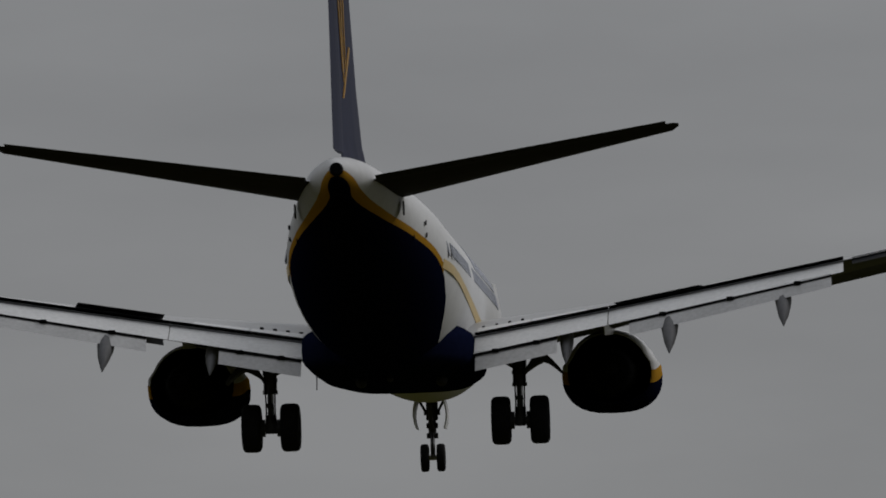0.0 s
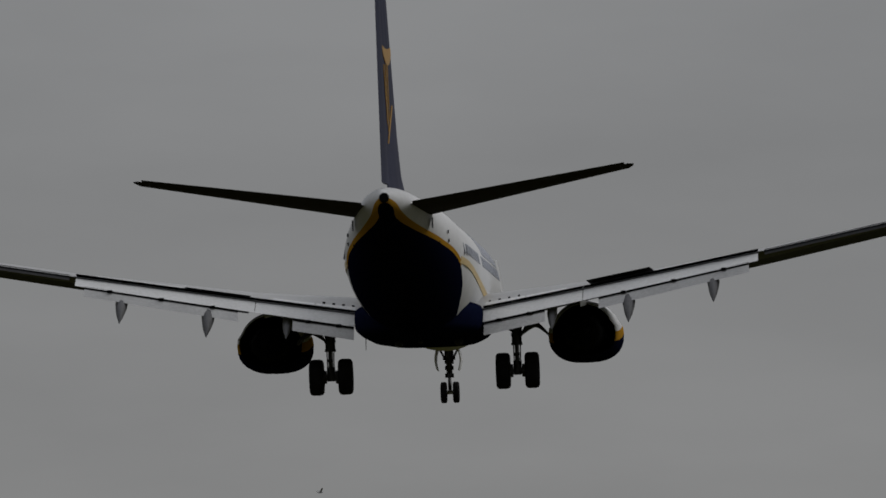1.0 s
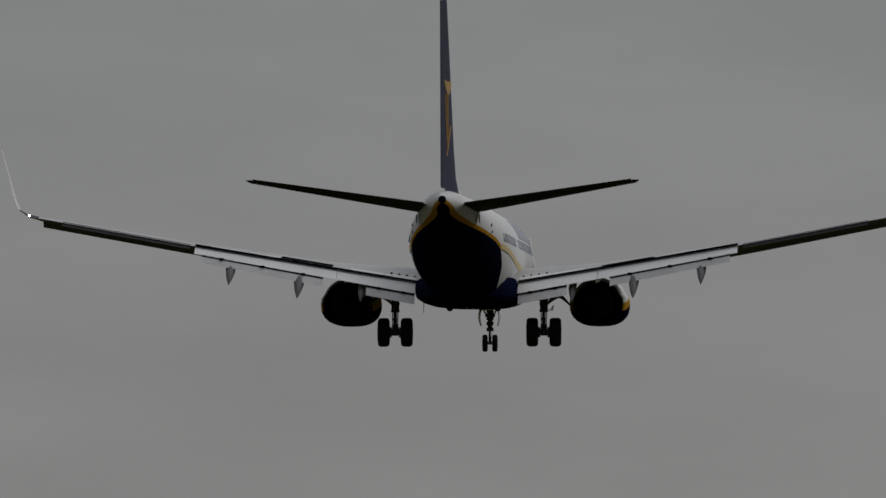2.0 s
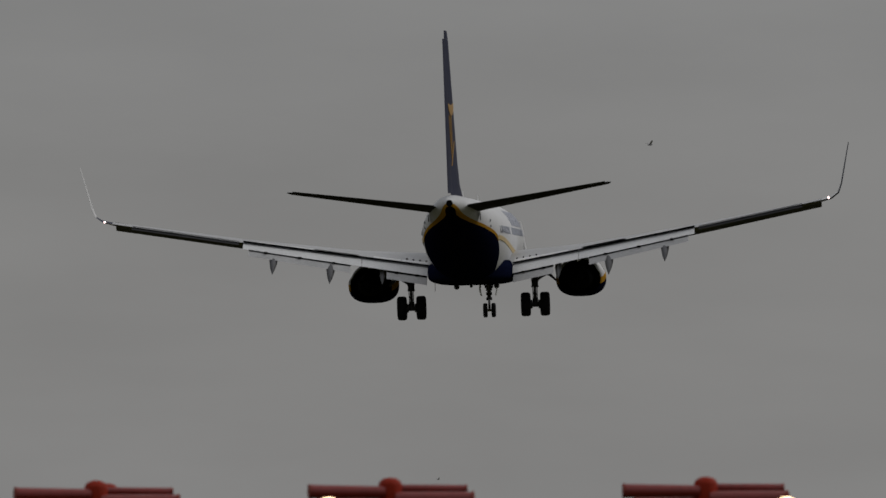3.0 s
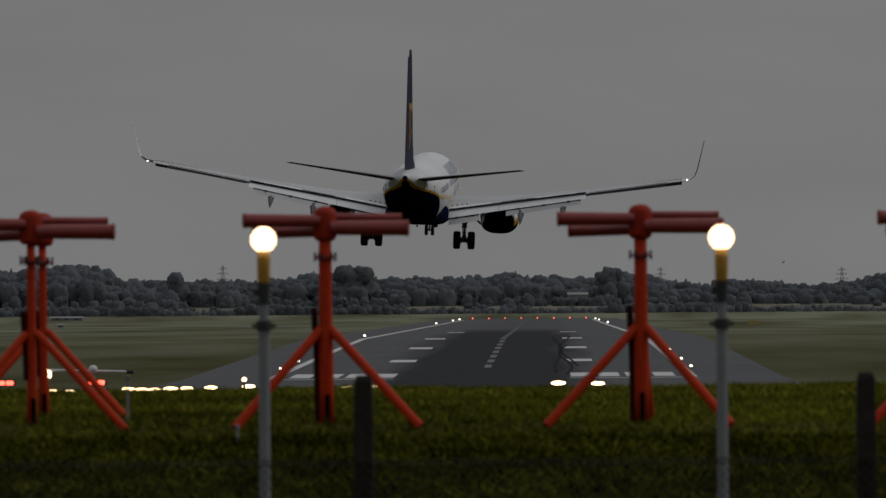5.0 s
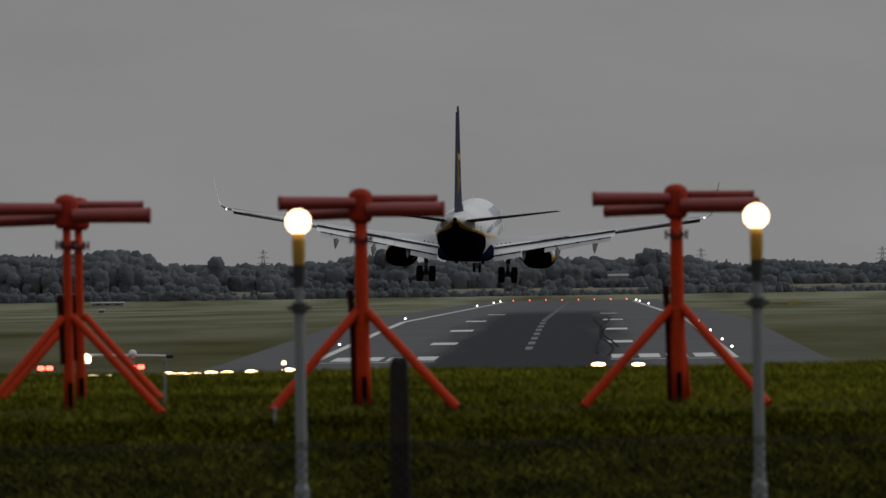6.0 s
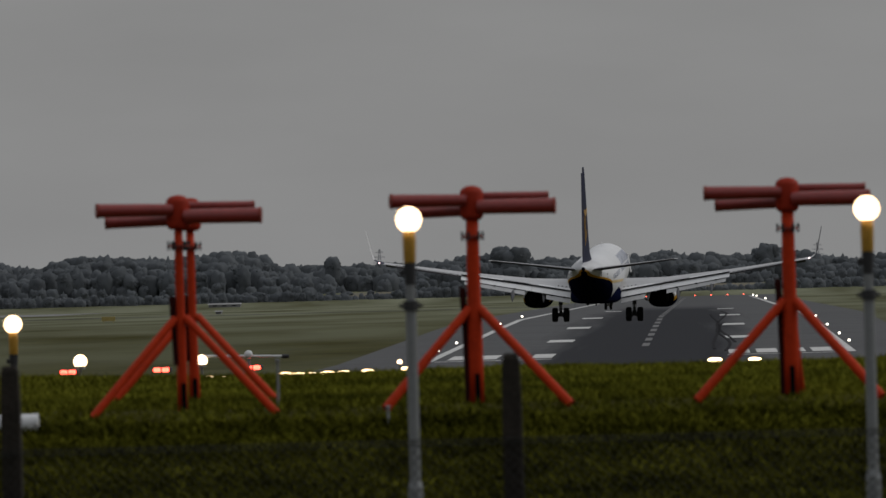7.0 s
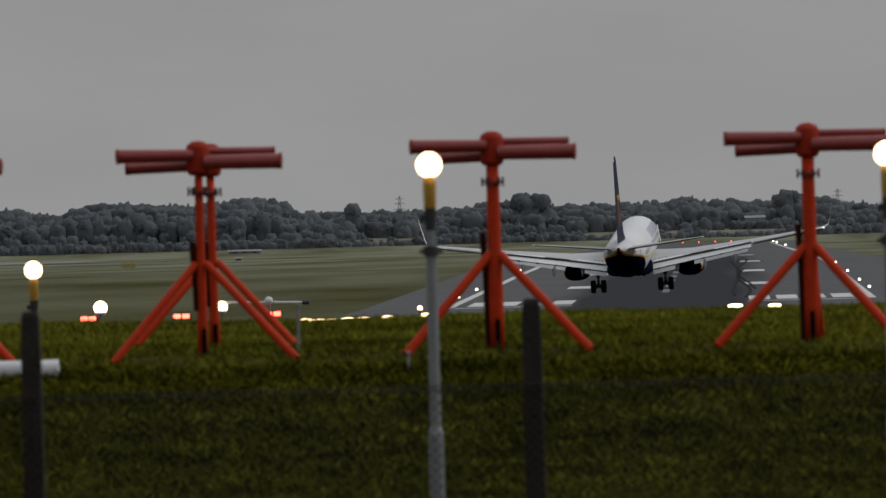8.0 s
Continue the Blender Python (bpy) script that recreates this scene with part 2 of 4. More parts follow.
def box(bm, size, at=(0, 0, 0), turn=None, bevel=0.0):
    m = Matrix.Translation(at) @ (turn or Matrix()) @ Matrix.Diagonal((*size, 1))
    r = bmesh.ops.create_cube(bm, size=1, matrix=m)
    if bevel:
        edges = list({e for v in r["verts"] for e in v.link_edges})
        bmesh.ops.bevel(bm, geom=edges, offset=bevel, segments=2, affect="EDGES", profile=0.5)
    return bm


def rod(bm, a, b, r1, r2=None, seg=14):
    """A round bar from a to b."""
    a, b = Vector(a), Vector(b)
    d = b - a
    m = Matrix.Translation((a + b) / 2) @ d.to_track_quat("Z", "Y").to_matrix().to_4x4()
    bmesh.ops.create_cone(bm, cap_ends=True, segments=seg, radius1=r1, radius2=r1 if r2 is None else r2, depth=d.length, matrix=m)
    return bm


def ball(bm, at, r, scale=(1, 1, 1), u=16, v=10):
    bmesh.ops.create_uvsphere(bm, u_segments=u, v_segments=v, radius=r, matrix=Matrix.Translation(at) @ Matrix.Diagonal((*scale, 1)))
    return bm


def loft(bm, rings, close=True, caps=True):
    """A skin over rings of equally many points."""
    vs = [[bm.verts.new(p) for p in ring] for ring in rings]
    n = len(vs[0])
    for a, b in zip(vs, vs[1:]):
        for i in range(n if close else n - 1):
            j = (i + 1) % n
            bm.faces.new((a[i], a[j], b[j], b[i]))
    if caps and close:
        bm.faces.new(vs[0])
        bm.faces.new(vs[-1])
    return bm


FOIL = [(0.0, 0.0), (0.03, 0.3), (0.1, 0.42), (0.3, 0.5), (0.55, 0.4), (0.8, 0.2), (1.0, 0.02)]


def foil(le, te, thick, up=(0, 0, 1)):
    """An aerofoil section from the leading to the trailing edge."""
    le, te, up = Vector(le), Vector(te), Vector(up)
    top = [le.lerp(te, s) + up * (h * thick) for s, h in FOIL]
    low = [le.lerp(te, s) - up * (h * thick * 0.8) for s, h in FOIL[1:]]
    return top + low[::-1]


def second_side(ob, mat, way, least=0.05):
    """Another material on the faces that look a given way."""
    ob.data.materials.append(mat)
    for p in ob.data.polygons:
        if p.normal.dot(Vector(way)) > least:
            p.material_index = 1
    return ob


def blade(name, sections, mat, parent, label="", mirror=1):
    bm = bmesh.new()
    loft(bm, [foil((mirror * l[0], l[1], l[2]), (mirror * t[0], t[1], t[2]), th, up) for l, t, th, up in sections])
    return part(name, bm, mat, parent, label, smooth=False)


def lerp_table(table, y):
    for (a, *p), (b, *q) in zip(table, table[1:]):
        if a <= y <= b:
            s = (y - a) / (b - a)
            s = s * s * (3 - 2 * s) if len(table) > 12 else s
            return [u + (v - u) * s for u, v in zip(p, q)]
    return list(table[-1][1:]) if y > table[-1][0] else list(table[0][1:])


# ---- the airliner ----
def oval(y, half_w, top, bottom, n=40, power=2.0):
    mid = bottom + (top - bottom) * 0.52
    ring = []
    for i in range(n):
        a = 2 * math.pi * i / n
        c, s = math.cos(a), math.sin(a)
        c, s = math.copysign(abs(c) ** (2 / power), c), math.copysign(abs(s) ** (2 / power), s)
        ring.append((half_w * c, y, mid + s * ((top - mid) if s > 0 else (mid - bottom))))
    return ring


def hull_x(y, z):
    """Half width of the hull at a height."""
    w, top, bottom = lerp_table(FUSELAGE, y)
    mid = bottom + (top - bottom) * 0.52
    s = (z - mid) / ((top - mid) if z > mid else (mid - bottom))
    return w * math.sqrt(max(0.0, 1 - s * s))


FUSELAGE = [  # y, half width, top, bottom
    (-18.98, 0.16, 5.24, 4.92), (-18.6, 0.24, 5.32, 4.8), (-17.5, 0.66, 5.47, 4.5), (-16, 0.95, 5.48, 4.1), (-14, 1.2, 5.46, 3.55),
    (-12, 1.5, 5.46, 2.95), (-10, 1.72, 5.46, 2.38), (-8, 1.85, 5.46, 1.92), (-6, 1.88, 5.46, 1.66), (-4, 1.88, 5.46, 1.6),
    (0, 1.88, 5.46, 1.6), (6, 1.88, 5.46, 1.6), (12, 1.88, 5.46, 1.6), (14, 1.84, 5.42, 1.64), (15.8, 1.7, 5.25, 1.74),
    (17.2, 1.42, 4.7, 1.82), (18.4, 0.98, 4.05, 2.1), (19.2, 0.55, 3.6, 2.42), (19.6, 0.12, 3.1, 2.8)]


FIN = [(5.4, -10.2, -16.9, 0.5), (6.0, -12.2, -17.1, 0.42), (7.1, -13.2, -17.35, 0.34), (12.3, -16.9, -18.45, 0.2), (12.74, -17.3, -18.55, 0.14)]


def fin_x(y, z, side):
    """Half thickness of the fin at a point of its side."""
    le, te, th = lerp_table(FIN, z)
    s = min(1.0, max(0.0, (y - le) / (te - le)))
    for (a, p), (b, q) in zip(FOIL, FOIL[1:]):
        if a <= s <= b:
            h = p + (q - p) * (s - a) / (b - a)
            return side * h * th * (1 if side > 0 else 0.8)
    return 0.0


def fin_ribbon(name, path, side, fin, label, tall=False):
    """A painted shape on the fin as a thin plate that follows its side. path: y, z, width."""
    bm = bmesh.new()
    rings = []
    for y, z, w in path:
        ends = [(y, z - w / 2), (y, z + w / 2)] if tall else [(y - w / 2, z), (y + w / 2, z)]
        (ya, za), (yb, zb) = ends
        rings.append([(fin_x(ya, za, side), ya, za), (fin_x(yb, zb, side), yb, zb), (fin_x(yb, zb, side) + side * 0.02, yb, zb), (fin_x(ya, za, side) + side * 0.02, ya, za)])
    part(name, loft(bm, rings), yellow_paint, fin, label)


def make_airliner():
    plane = empty("airliner", label="white and navy twin-engined airliner with yellow band, gear down, landing", category="airplane")
    bm = bmesh.new()
    loft(bm, [oval(y, *r) for y, *r in FUSELAGE])
    body = part("fuselage", bm, fuselage_paint, plane, "white upper hull, navy belly, yellow line", smooth=True)
    sub = body.modifiers.new("smooth", "SUBSURF")
    sub.levels = sub.render_levels = 1
    # tail cone exhaust
    bm = bmesh.new()
    rod(bm, (0, -18.7, 5.08), (0, -19.12, 5.09), 0.17, 0.12, 20)
    part("exhaust_cone", bm, soot_shade_black, body, "sooty exhaust in the tail cone", smooth=False)
    # belly fairing
    bm = bmesh.new()
    tab = [(-4.9, 0.5, 2.3, 1.82), (-4.2, 1.5, 2.5, 1.64), (-3.0, 1.92, 2.7, 1.56), (0, 1.97, 2.75, 1.53), (4, 1.95, 2.7, 1.53), (6.5, 1.6, 2.5, 1.55), (8.5, 0.6, 2.1, 1.7)]
    loft(bm, [oval(y, w, t, b, 36, 3.8) for y, w, t, b in tab])
    part("belly_fairing", bm, belly_navy, plane, "navy fairing under the hull", smooth=True)
    # cabin windows
    for side in (1, -1):
        for i in range(31):
            y = -8.9 + i * 0.72
            if -0.4 < y < 0.9:
                continue
            bm = bmesh.new()
            box(bm, (0.03, 0.26, 0.34), (side * (hull_x(y, 3.98) - 0.008), y, 3.98), pose(0, 0, 0, 0, -side * 12, 0), bevel=0.012)
            part("cabin_window", bm, lettering, body)
        for y in (14.2,):
            bm = bmesh.new()
            box(bm, (0.05, 0.8, 1.5), (side * (hull_x(y, 3.8) - 0.03), y, 3.8), pose(0, 0, 0, 0, -side * 9, side * (5 if y < 0 else -3)), bevel=0.02)
            part("cabin_door", bm, fuselage_paint, body)
    # lettering on the flanks, as plain bars
    for side in (1, -1):
        for i in range(8):
            y0 = 3.2 + i * 1.25
            bm = bmesh.new()
            rings = []
            for q in range(7):
                z = 4.25 + 0.12 * q
                w = hull_x(y0, z)
                rings.append([(side * (w - 0.01), y0, z), (side * (w - 0.01), y0 + 0.95, z), (side * (w + 0.008), y0 + 0.95, z), (side * (w + 0.008), y0, z)])
            part("letter_bar", loft(bm, rings), lettering, body, "faded blue lettering block")
    # gold line along the flanks
    for side in (1, -1):
        bm = bmesh.new()
        rings = []
        for k in range(25):
            y = -9.6 + 0.8 * k
            z = 3.62 - 0.045 * (y + 9.6)
            rings.append([(side * (hull_x(y, z + d) + o), y, z + d) for d, o in ((-0.1, -0.01), (0.1, -0.01), (0.1, 0.01), (-0.1, 0.01))])
        part("gold_line", loft(bm, rings), gold_line, body, "thin pale gold line along the hull")
    # small dark marks by the tail on the flank
    for side in (1, -1):
        for y, z in ((-12.2, 4.35), (-12.0, 4.1), (-13.0, 4.0)):
            bm = bmesh.new()
            box(bm, (0.02, 0.16, 0.1), (side * (hull_x(y, z) - 0.006), y, z), pose(0, 0, 0, 0, 0, side * 8), 0.008)
            part("hull_mark", bm, dark_grey, body, "small dark mark")
    # fin and rudder
    fin = blade("fin", [((0, le, z), (0, te, z), th, (1, 0, 0)) for z, le, te, th in FIN], navy_paint, plane, "navy fin with yellow harp shape")
    blade("rudder", [((0, -16.95, 5.55), (-0.06, -18.75, 5.55), 0.14, (1, 0, 0)), ((0, -18.42, 12.35), (-0.05, -19.35, 12.35), 0.08, (1, 0, 0))], navy_paint, fin)
    for side in (1, -1):
        for y0, z0, y1, z1, w in ((-17.45, 9.0, -16.75, 7.3, 0.13), (-17.05, 9.02, -16.6, 7.1, 0.13), (-16.7, 9.02, -16.35, 7.4, 0.11), (-15.7, 7.9, -16.7, 6.75, 0.22)):
            fin_ribbon("harp_string", [(y0 + (y1 - y0) * q / 8, z0 + (z1 - z0) * q / 8, w * (1 - 0.05 * q)) for q in range(9)], side, fin, "yellow stripe")
        fin_ribbon("harp_head", [(-17.75, 9.5, 0.06), (-17.5, 9.38, 0.26), (-17.1, 9.27, 0.4), (-16.7, 9.24, 0.48), (-16.3, 9.28, 0.46), (-15.9, 9.38, 0.36), (-15.6, 9.46, 0.2)], side, fin, "yellow shape on the fin", True)
    # tailplanes
    for side in (1, -1):
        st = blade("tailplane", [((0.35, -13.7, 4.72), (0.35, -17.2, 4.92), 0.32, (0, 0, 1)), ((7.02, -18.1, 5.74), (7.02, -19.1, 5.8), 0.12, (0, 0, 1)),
                                 ((7.16, -18.5, 5.79), (7.16, -19.15, 5.79), 0.06, (0, 0, 1))], tail_shade_grey, plane, "grey tailplane, painted light on top and painted shade below", side)
        # skylight painted on the top faces, shade left in the dark grey
        second_side(st, lit_top_grey, (0, 0, 1))
        blade("elevator", [((0.75, -17.15, 4.95), (0.75, -18.0, 5.0), 0.13, (0, 0, 1)), ((6.9, -19.0, 5.79), (6.9, -19.4, 5.82), 0.05, (0, 0, 1))], tail_shade_grey, st, "", side)
        for k in range(6):
            bm = bmesh.new()
            y = -18.15 - k * 0.2
            x = 1.2 + k * 1.05
            rod(bm, (side * x, y + 0.1, 4.9 + (x - 0.75) * 0.146), (side * x, y - 0.2, 4.93 + (x - 0.75) * 0.146), 0.008, 0.004, 6)
            part("static_wick", bm, soot_shade_black, st)
        bm = bmesh.new()
        box(bm, (0.03, 0.3, 0.3), (side * 1.16, -14.9, 4.5), bevel=0.008)
        part("hinge_fairing", bm, dark_grey, st, "dark hinge plate under the tailplane")
    # wings
    for side in (1, -1):
        make_wing(plane, side)
        make_engine(plane, side)
        make_main_gear(plane, side)
    make_nose_gear(plane)
    # small things under the belly
    for x, y, r in ((-0.68, -1.4, 0.13), (1.15, -1.2, 0.13), (0.05, -2.6, 0.07)):
        bm = bmesh.new()
        ball(bm, (x, y, 1.46), r, (1, 1.6, 1))
        rod(bm, (x, y, 1.46), (x, y, 1.75), r * 0.5, seg=8)
        part("belly_light", bm, dark_grey, plane, "dark round fitting under the belly", smooth=False)
    bm = bmesh.new()
    loft(bm, [foil((-1.6, -2.7, 1.8), (-1.6, -3.0, 1.8), 0.03, (1, 0, 0)), foil((-1.6, -2.9, 1.25), (-1.6, -3.05, 1.25), 0.02, (1, 0, 0))])
    part("drain_mast", bm, dark_grey, plane)
    for y, z in ((-6.5, 5.44), (7.5, 5.44)):
        bm = bmesh.new()
        loft(bm, [foil((0, y + 0.2, z), (0, y - 0.25, z), 0.05, (1, 0, 0)), foil((0, y, z + 0.35), (0, y - 0.2, z + 0.35), 0.03, (1, 0, 0))])
        part("antenna", bm, white_paint, plane)
    return plane


SPOILERS = {}
WING = [  # x, leading y, trailing y, z, thickness
    (1.6, 6.9, -1.5, 2.36, 1.05), (3.4, 4.9, -1.5, 2.64, 0.86), (5.2, 3.4, -1.55, 2.95, 0.64), (10.45, 0.65, -2.55, 3.82, 0.36), (16.3, -2.55, -4.15, 4.86, 0.18)]


def wing_at(x):
    return lerp_table(WING, x)


def make_wing(plane, side):
    secs = []
    for x, le, te, z, th in WING:
        secs.append(((x, le, z + 0.06 * max(0.0, 6 - x)), (x, te, z), th, (0, 0, 1)))
    wing = blade("wing", secs, wing_shade_grey, plane, "grey wing with flaps down, light and shade put into its colours", side)
    # upper faces get the lit grey, the rest keep the shaded one
    second_side(wing, lit_top_grey, (0, 0, 1))
    # winglet: curved root and tall blade
    g = [((16.3, -2.55, 4.86), (16.3, -4.15, 4.86), 0.17, (0, 0, 1)), ((16.75, -2.85, 4.97), (16.75, -4.2, 4.97), 0.14, (-0.3, 0, 0.95)),
         ((17.05, -3.1, 5.2), (17.05, -4.25, 5.2), 0.12, (-0.7, 0, 0.7)), ((17.2, -3.35, 5.6), (17.2, -4.35, 5.6), 0.09, (-0.95, 0, 0.3)),
         ((17.6, -4.6, 7.42), (17.6, -5.15, 7.48), 0.03, (-1, 0, 0.1))]
    g = [((le[0] + toe, le[1], le[2]), te, th, up) for toe, (le, te, th, up) in zip((0, 0.0, 0.02, 0.025, 0.015), g)]
    second_side(blade("winglet", g, winglet_paint, wing, "upturned winglet, white inside and navy outside", side), navy_paint, (side, 0, -0.35), 0.2)
    bm = bmesh.new()
    ball(bm, (side * 16.62, -4.22, 4.96), 0.046)
    part("tip_light", bm, nav_glow, wing, "lit tail light on the wing tip")
    # spoilers on the upper side, ahead of the flaps
    for x0, x1 in ((2.0, 3.2), (3.25, 4.5), (7.25, 8.4), (8.45, 9.8)):
        a, b = wing_at(x0), wing_at(x1)
        bm = bmesh.new()
        loft(bm, [foil((side * x, w[1] + 0.75, w[2] + 0.16 * w[3] + 0.06), (side * x, w[1] + 0.04, w[2] + 0.07), 0.03) for x, w in ((x0, a), (x1, b))])
        part("spoiler", bm, flap_paint, wing)
    # the spoiler that moves in flight, hinged at its front edge
    hinge = []
    for x in (5.25, 7.2):
        le, te, z, th = wing_at(x)
        hinge.append(Vector((side * x, te + 0.62, z + 0.12)))
    a, b = hinge if side > 0 else hinge[::-1]
    ax = (b - a).normalized()
    ay = Vector((0, 0, 1)).cross(ax).normalized()
    seat = Matrix((ax, ay, ax.cross(ay))).transposed().to_4x4()
    seat.translation = a
    bm = bmesh.new()
    loft(bm, [foil((x, 0, 0.0), (x, -0.66, 0.0), 0.035) for x in (0, (b - a).length)])
    spoiler = part("flight_spoiler", bm, dark_grey, wing, "dark hinged spoiler panel")
    spoiler.matrix_basis = seat
    SPOILERS[side] = (spoiler, seat)
    # main flaps and aft flaps, let down
    for x0, x1, ax0, ax1 in ((1.95, 5.0, 1.98, 3.85), (5.02, 10.4, 5.5, 10.12)):
        rows_main, rows_aft, rows_gap = [], [], []
        for x in (x0, x1):
            le, te, z, th = wing_at(x)
            k = 1.13 - 0.04 * x
            rows_main.append(foil((side * x, te + 0.12, z - 0.02), (side * x, te - 0.72 * k, z - 0.4 * k), 0.12 * k, (0, 0.45, 0.9)))
            rows_gap.append(foil((side * x, te + 0.35, z + 0.06), (side * x, te - 0.04, z + 0.09), 0.075))
        for x in (ax0, ax1):
            le, te, z, th = wing_at(x)
            k = 1.13 - 0.04 * x
            rows_aft.append(foil((side * x, te - 0.72 * k - 0.02, z - 0.45 * k), (side * x, te - 1.08 * k, z - 0.8 * k), 0.08 * k, (0, 0.7, 0.7)))
        bm = bmesh.new()
        flap = part("flap", loft(bm, rows_main), flap_paint, wing, "lowered pale grey flap")
        bm = bmesh.new()
        part("aft_flap", loft(bm, rows_aft), aft_flap_paint, flap, "lowered aft flap panel")
        # solid black strip stands in for shade between main and aft flap
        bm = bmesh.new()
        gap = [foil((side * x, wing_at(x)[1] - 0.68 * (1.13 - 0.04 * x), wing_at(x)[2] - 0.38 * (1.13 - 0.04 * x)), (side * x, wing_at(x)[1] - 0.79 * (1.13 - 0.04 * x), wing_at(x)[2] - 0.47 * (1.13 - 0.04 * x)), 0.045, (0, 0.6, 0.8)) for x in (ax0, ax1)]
        part("flap_gap_shade", loft(bm, gap), soot_shade_black, flap, "black strip for the shade between the flap panels")
        # black strip drawn as the shadow along the wing's rear edge
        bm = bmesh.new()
        part("trailing_edge_shade", loft(bm, rows_gap), soot_shade_black, wing, "black strip for the shadow over the flap gap")
        n = 3 if x1 > 6 else 2
        for i in range(n):
            x = ax0 + (ax1 - ax0) * (i + 0.5) / n
            le, te, z, th = wing_at(x)
            k = 1.13 - 0.04 * x
            bm = bmesh.new()
            box(bm, (0.16, 0.16, 0.09), (side * x, te - 0.75 * k, z - 0.43 * k), bevel=0.02)
            part("flap_hinge", bm, soot_shade_black, flap)
    # aileron
    a, b = wing_at(10.6), wing_at(15.4)
    bm = bmesh.new()
    loft(bm, [foil((side * x, w[1] + 0.3, w[2] + 0.01), (side * x, w[1] - 0.12, w[2] - 0.13), 0.13) for x, w in ((10.6, a), (15.4, b))])
    part("aileron", bm, dark_grey, wing, "dark aileron")
    # flap track fairings
    for x, s in ((4.05, 0.84), (6.42, 1.06), (9.02, 1.0)):
        le, te, z, th = wing_at(x)
        bm = bmesh.new()
        rings = []
        for u, r, dz in ((0.0, 0.03, -0.2), (0.5, 0.15, -0.3), (1.2, 0.2, -0.42), (1.9, 0.22, -0.66), (2.5, 0.15, -0.94), (2.95, 0.02, -1.26)):
            rings.append([(side * x + r * s * math.cos(q) * 0.85, te + 1.4 - u * s, z + dz * s + r * s * 1.3 * math.sin(q)) for q in [2 * math.pi * i / 12 for i in range(12)]])
        part("flap_fairing", loft(bm, rings), wing_shade_grey, wing, "pointed grey flap track fairing", smooth=True)
    # slats along the leading edge
    for x0, x1 in ((5.6, 8.42), (8.42, 11.22), (11.22, 13.82), (13.82, 16.28)):
        bm = bmesh.new()
        loft(bm, [foil((side * x, w[0] + 0.42, w[2] - 0.28), (side * x, w[0] + 0.02, w[2] + 0.1), 0.1, (0, -0.4, 0.9)) for x, w in ((x0, wing_at(x0)), (x1, wing_at(x1)))])
        part("slat", bm, wing_shade_grey, wing)
    # vortex generators by the hull
    for i in range(4):
        bm = bmesh.new()
        x = 2.1 + 0.3 * i
        box(bm, (0.02, 0.22, 0.07), (side * x, -0.3, wing_at(x)[2] + 0.25), pose(0, 0, 0, 0, 0, 15 * side))
        part("vortex_tab", bm, soot_shade_black, wing)


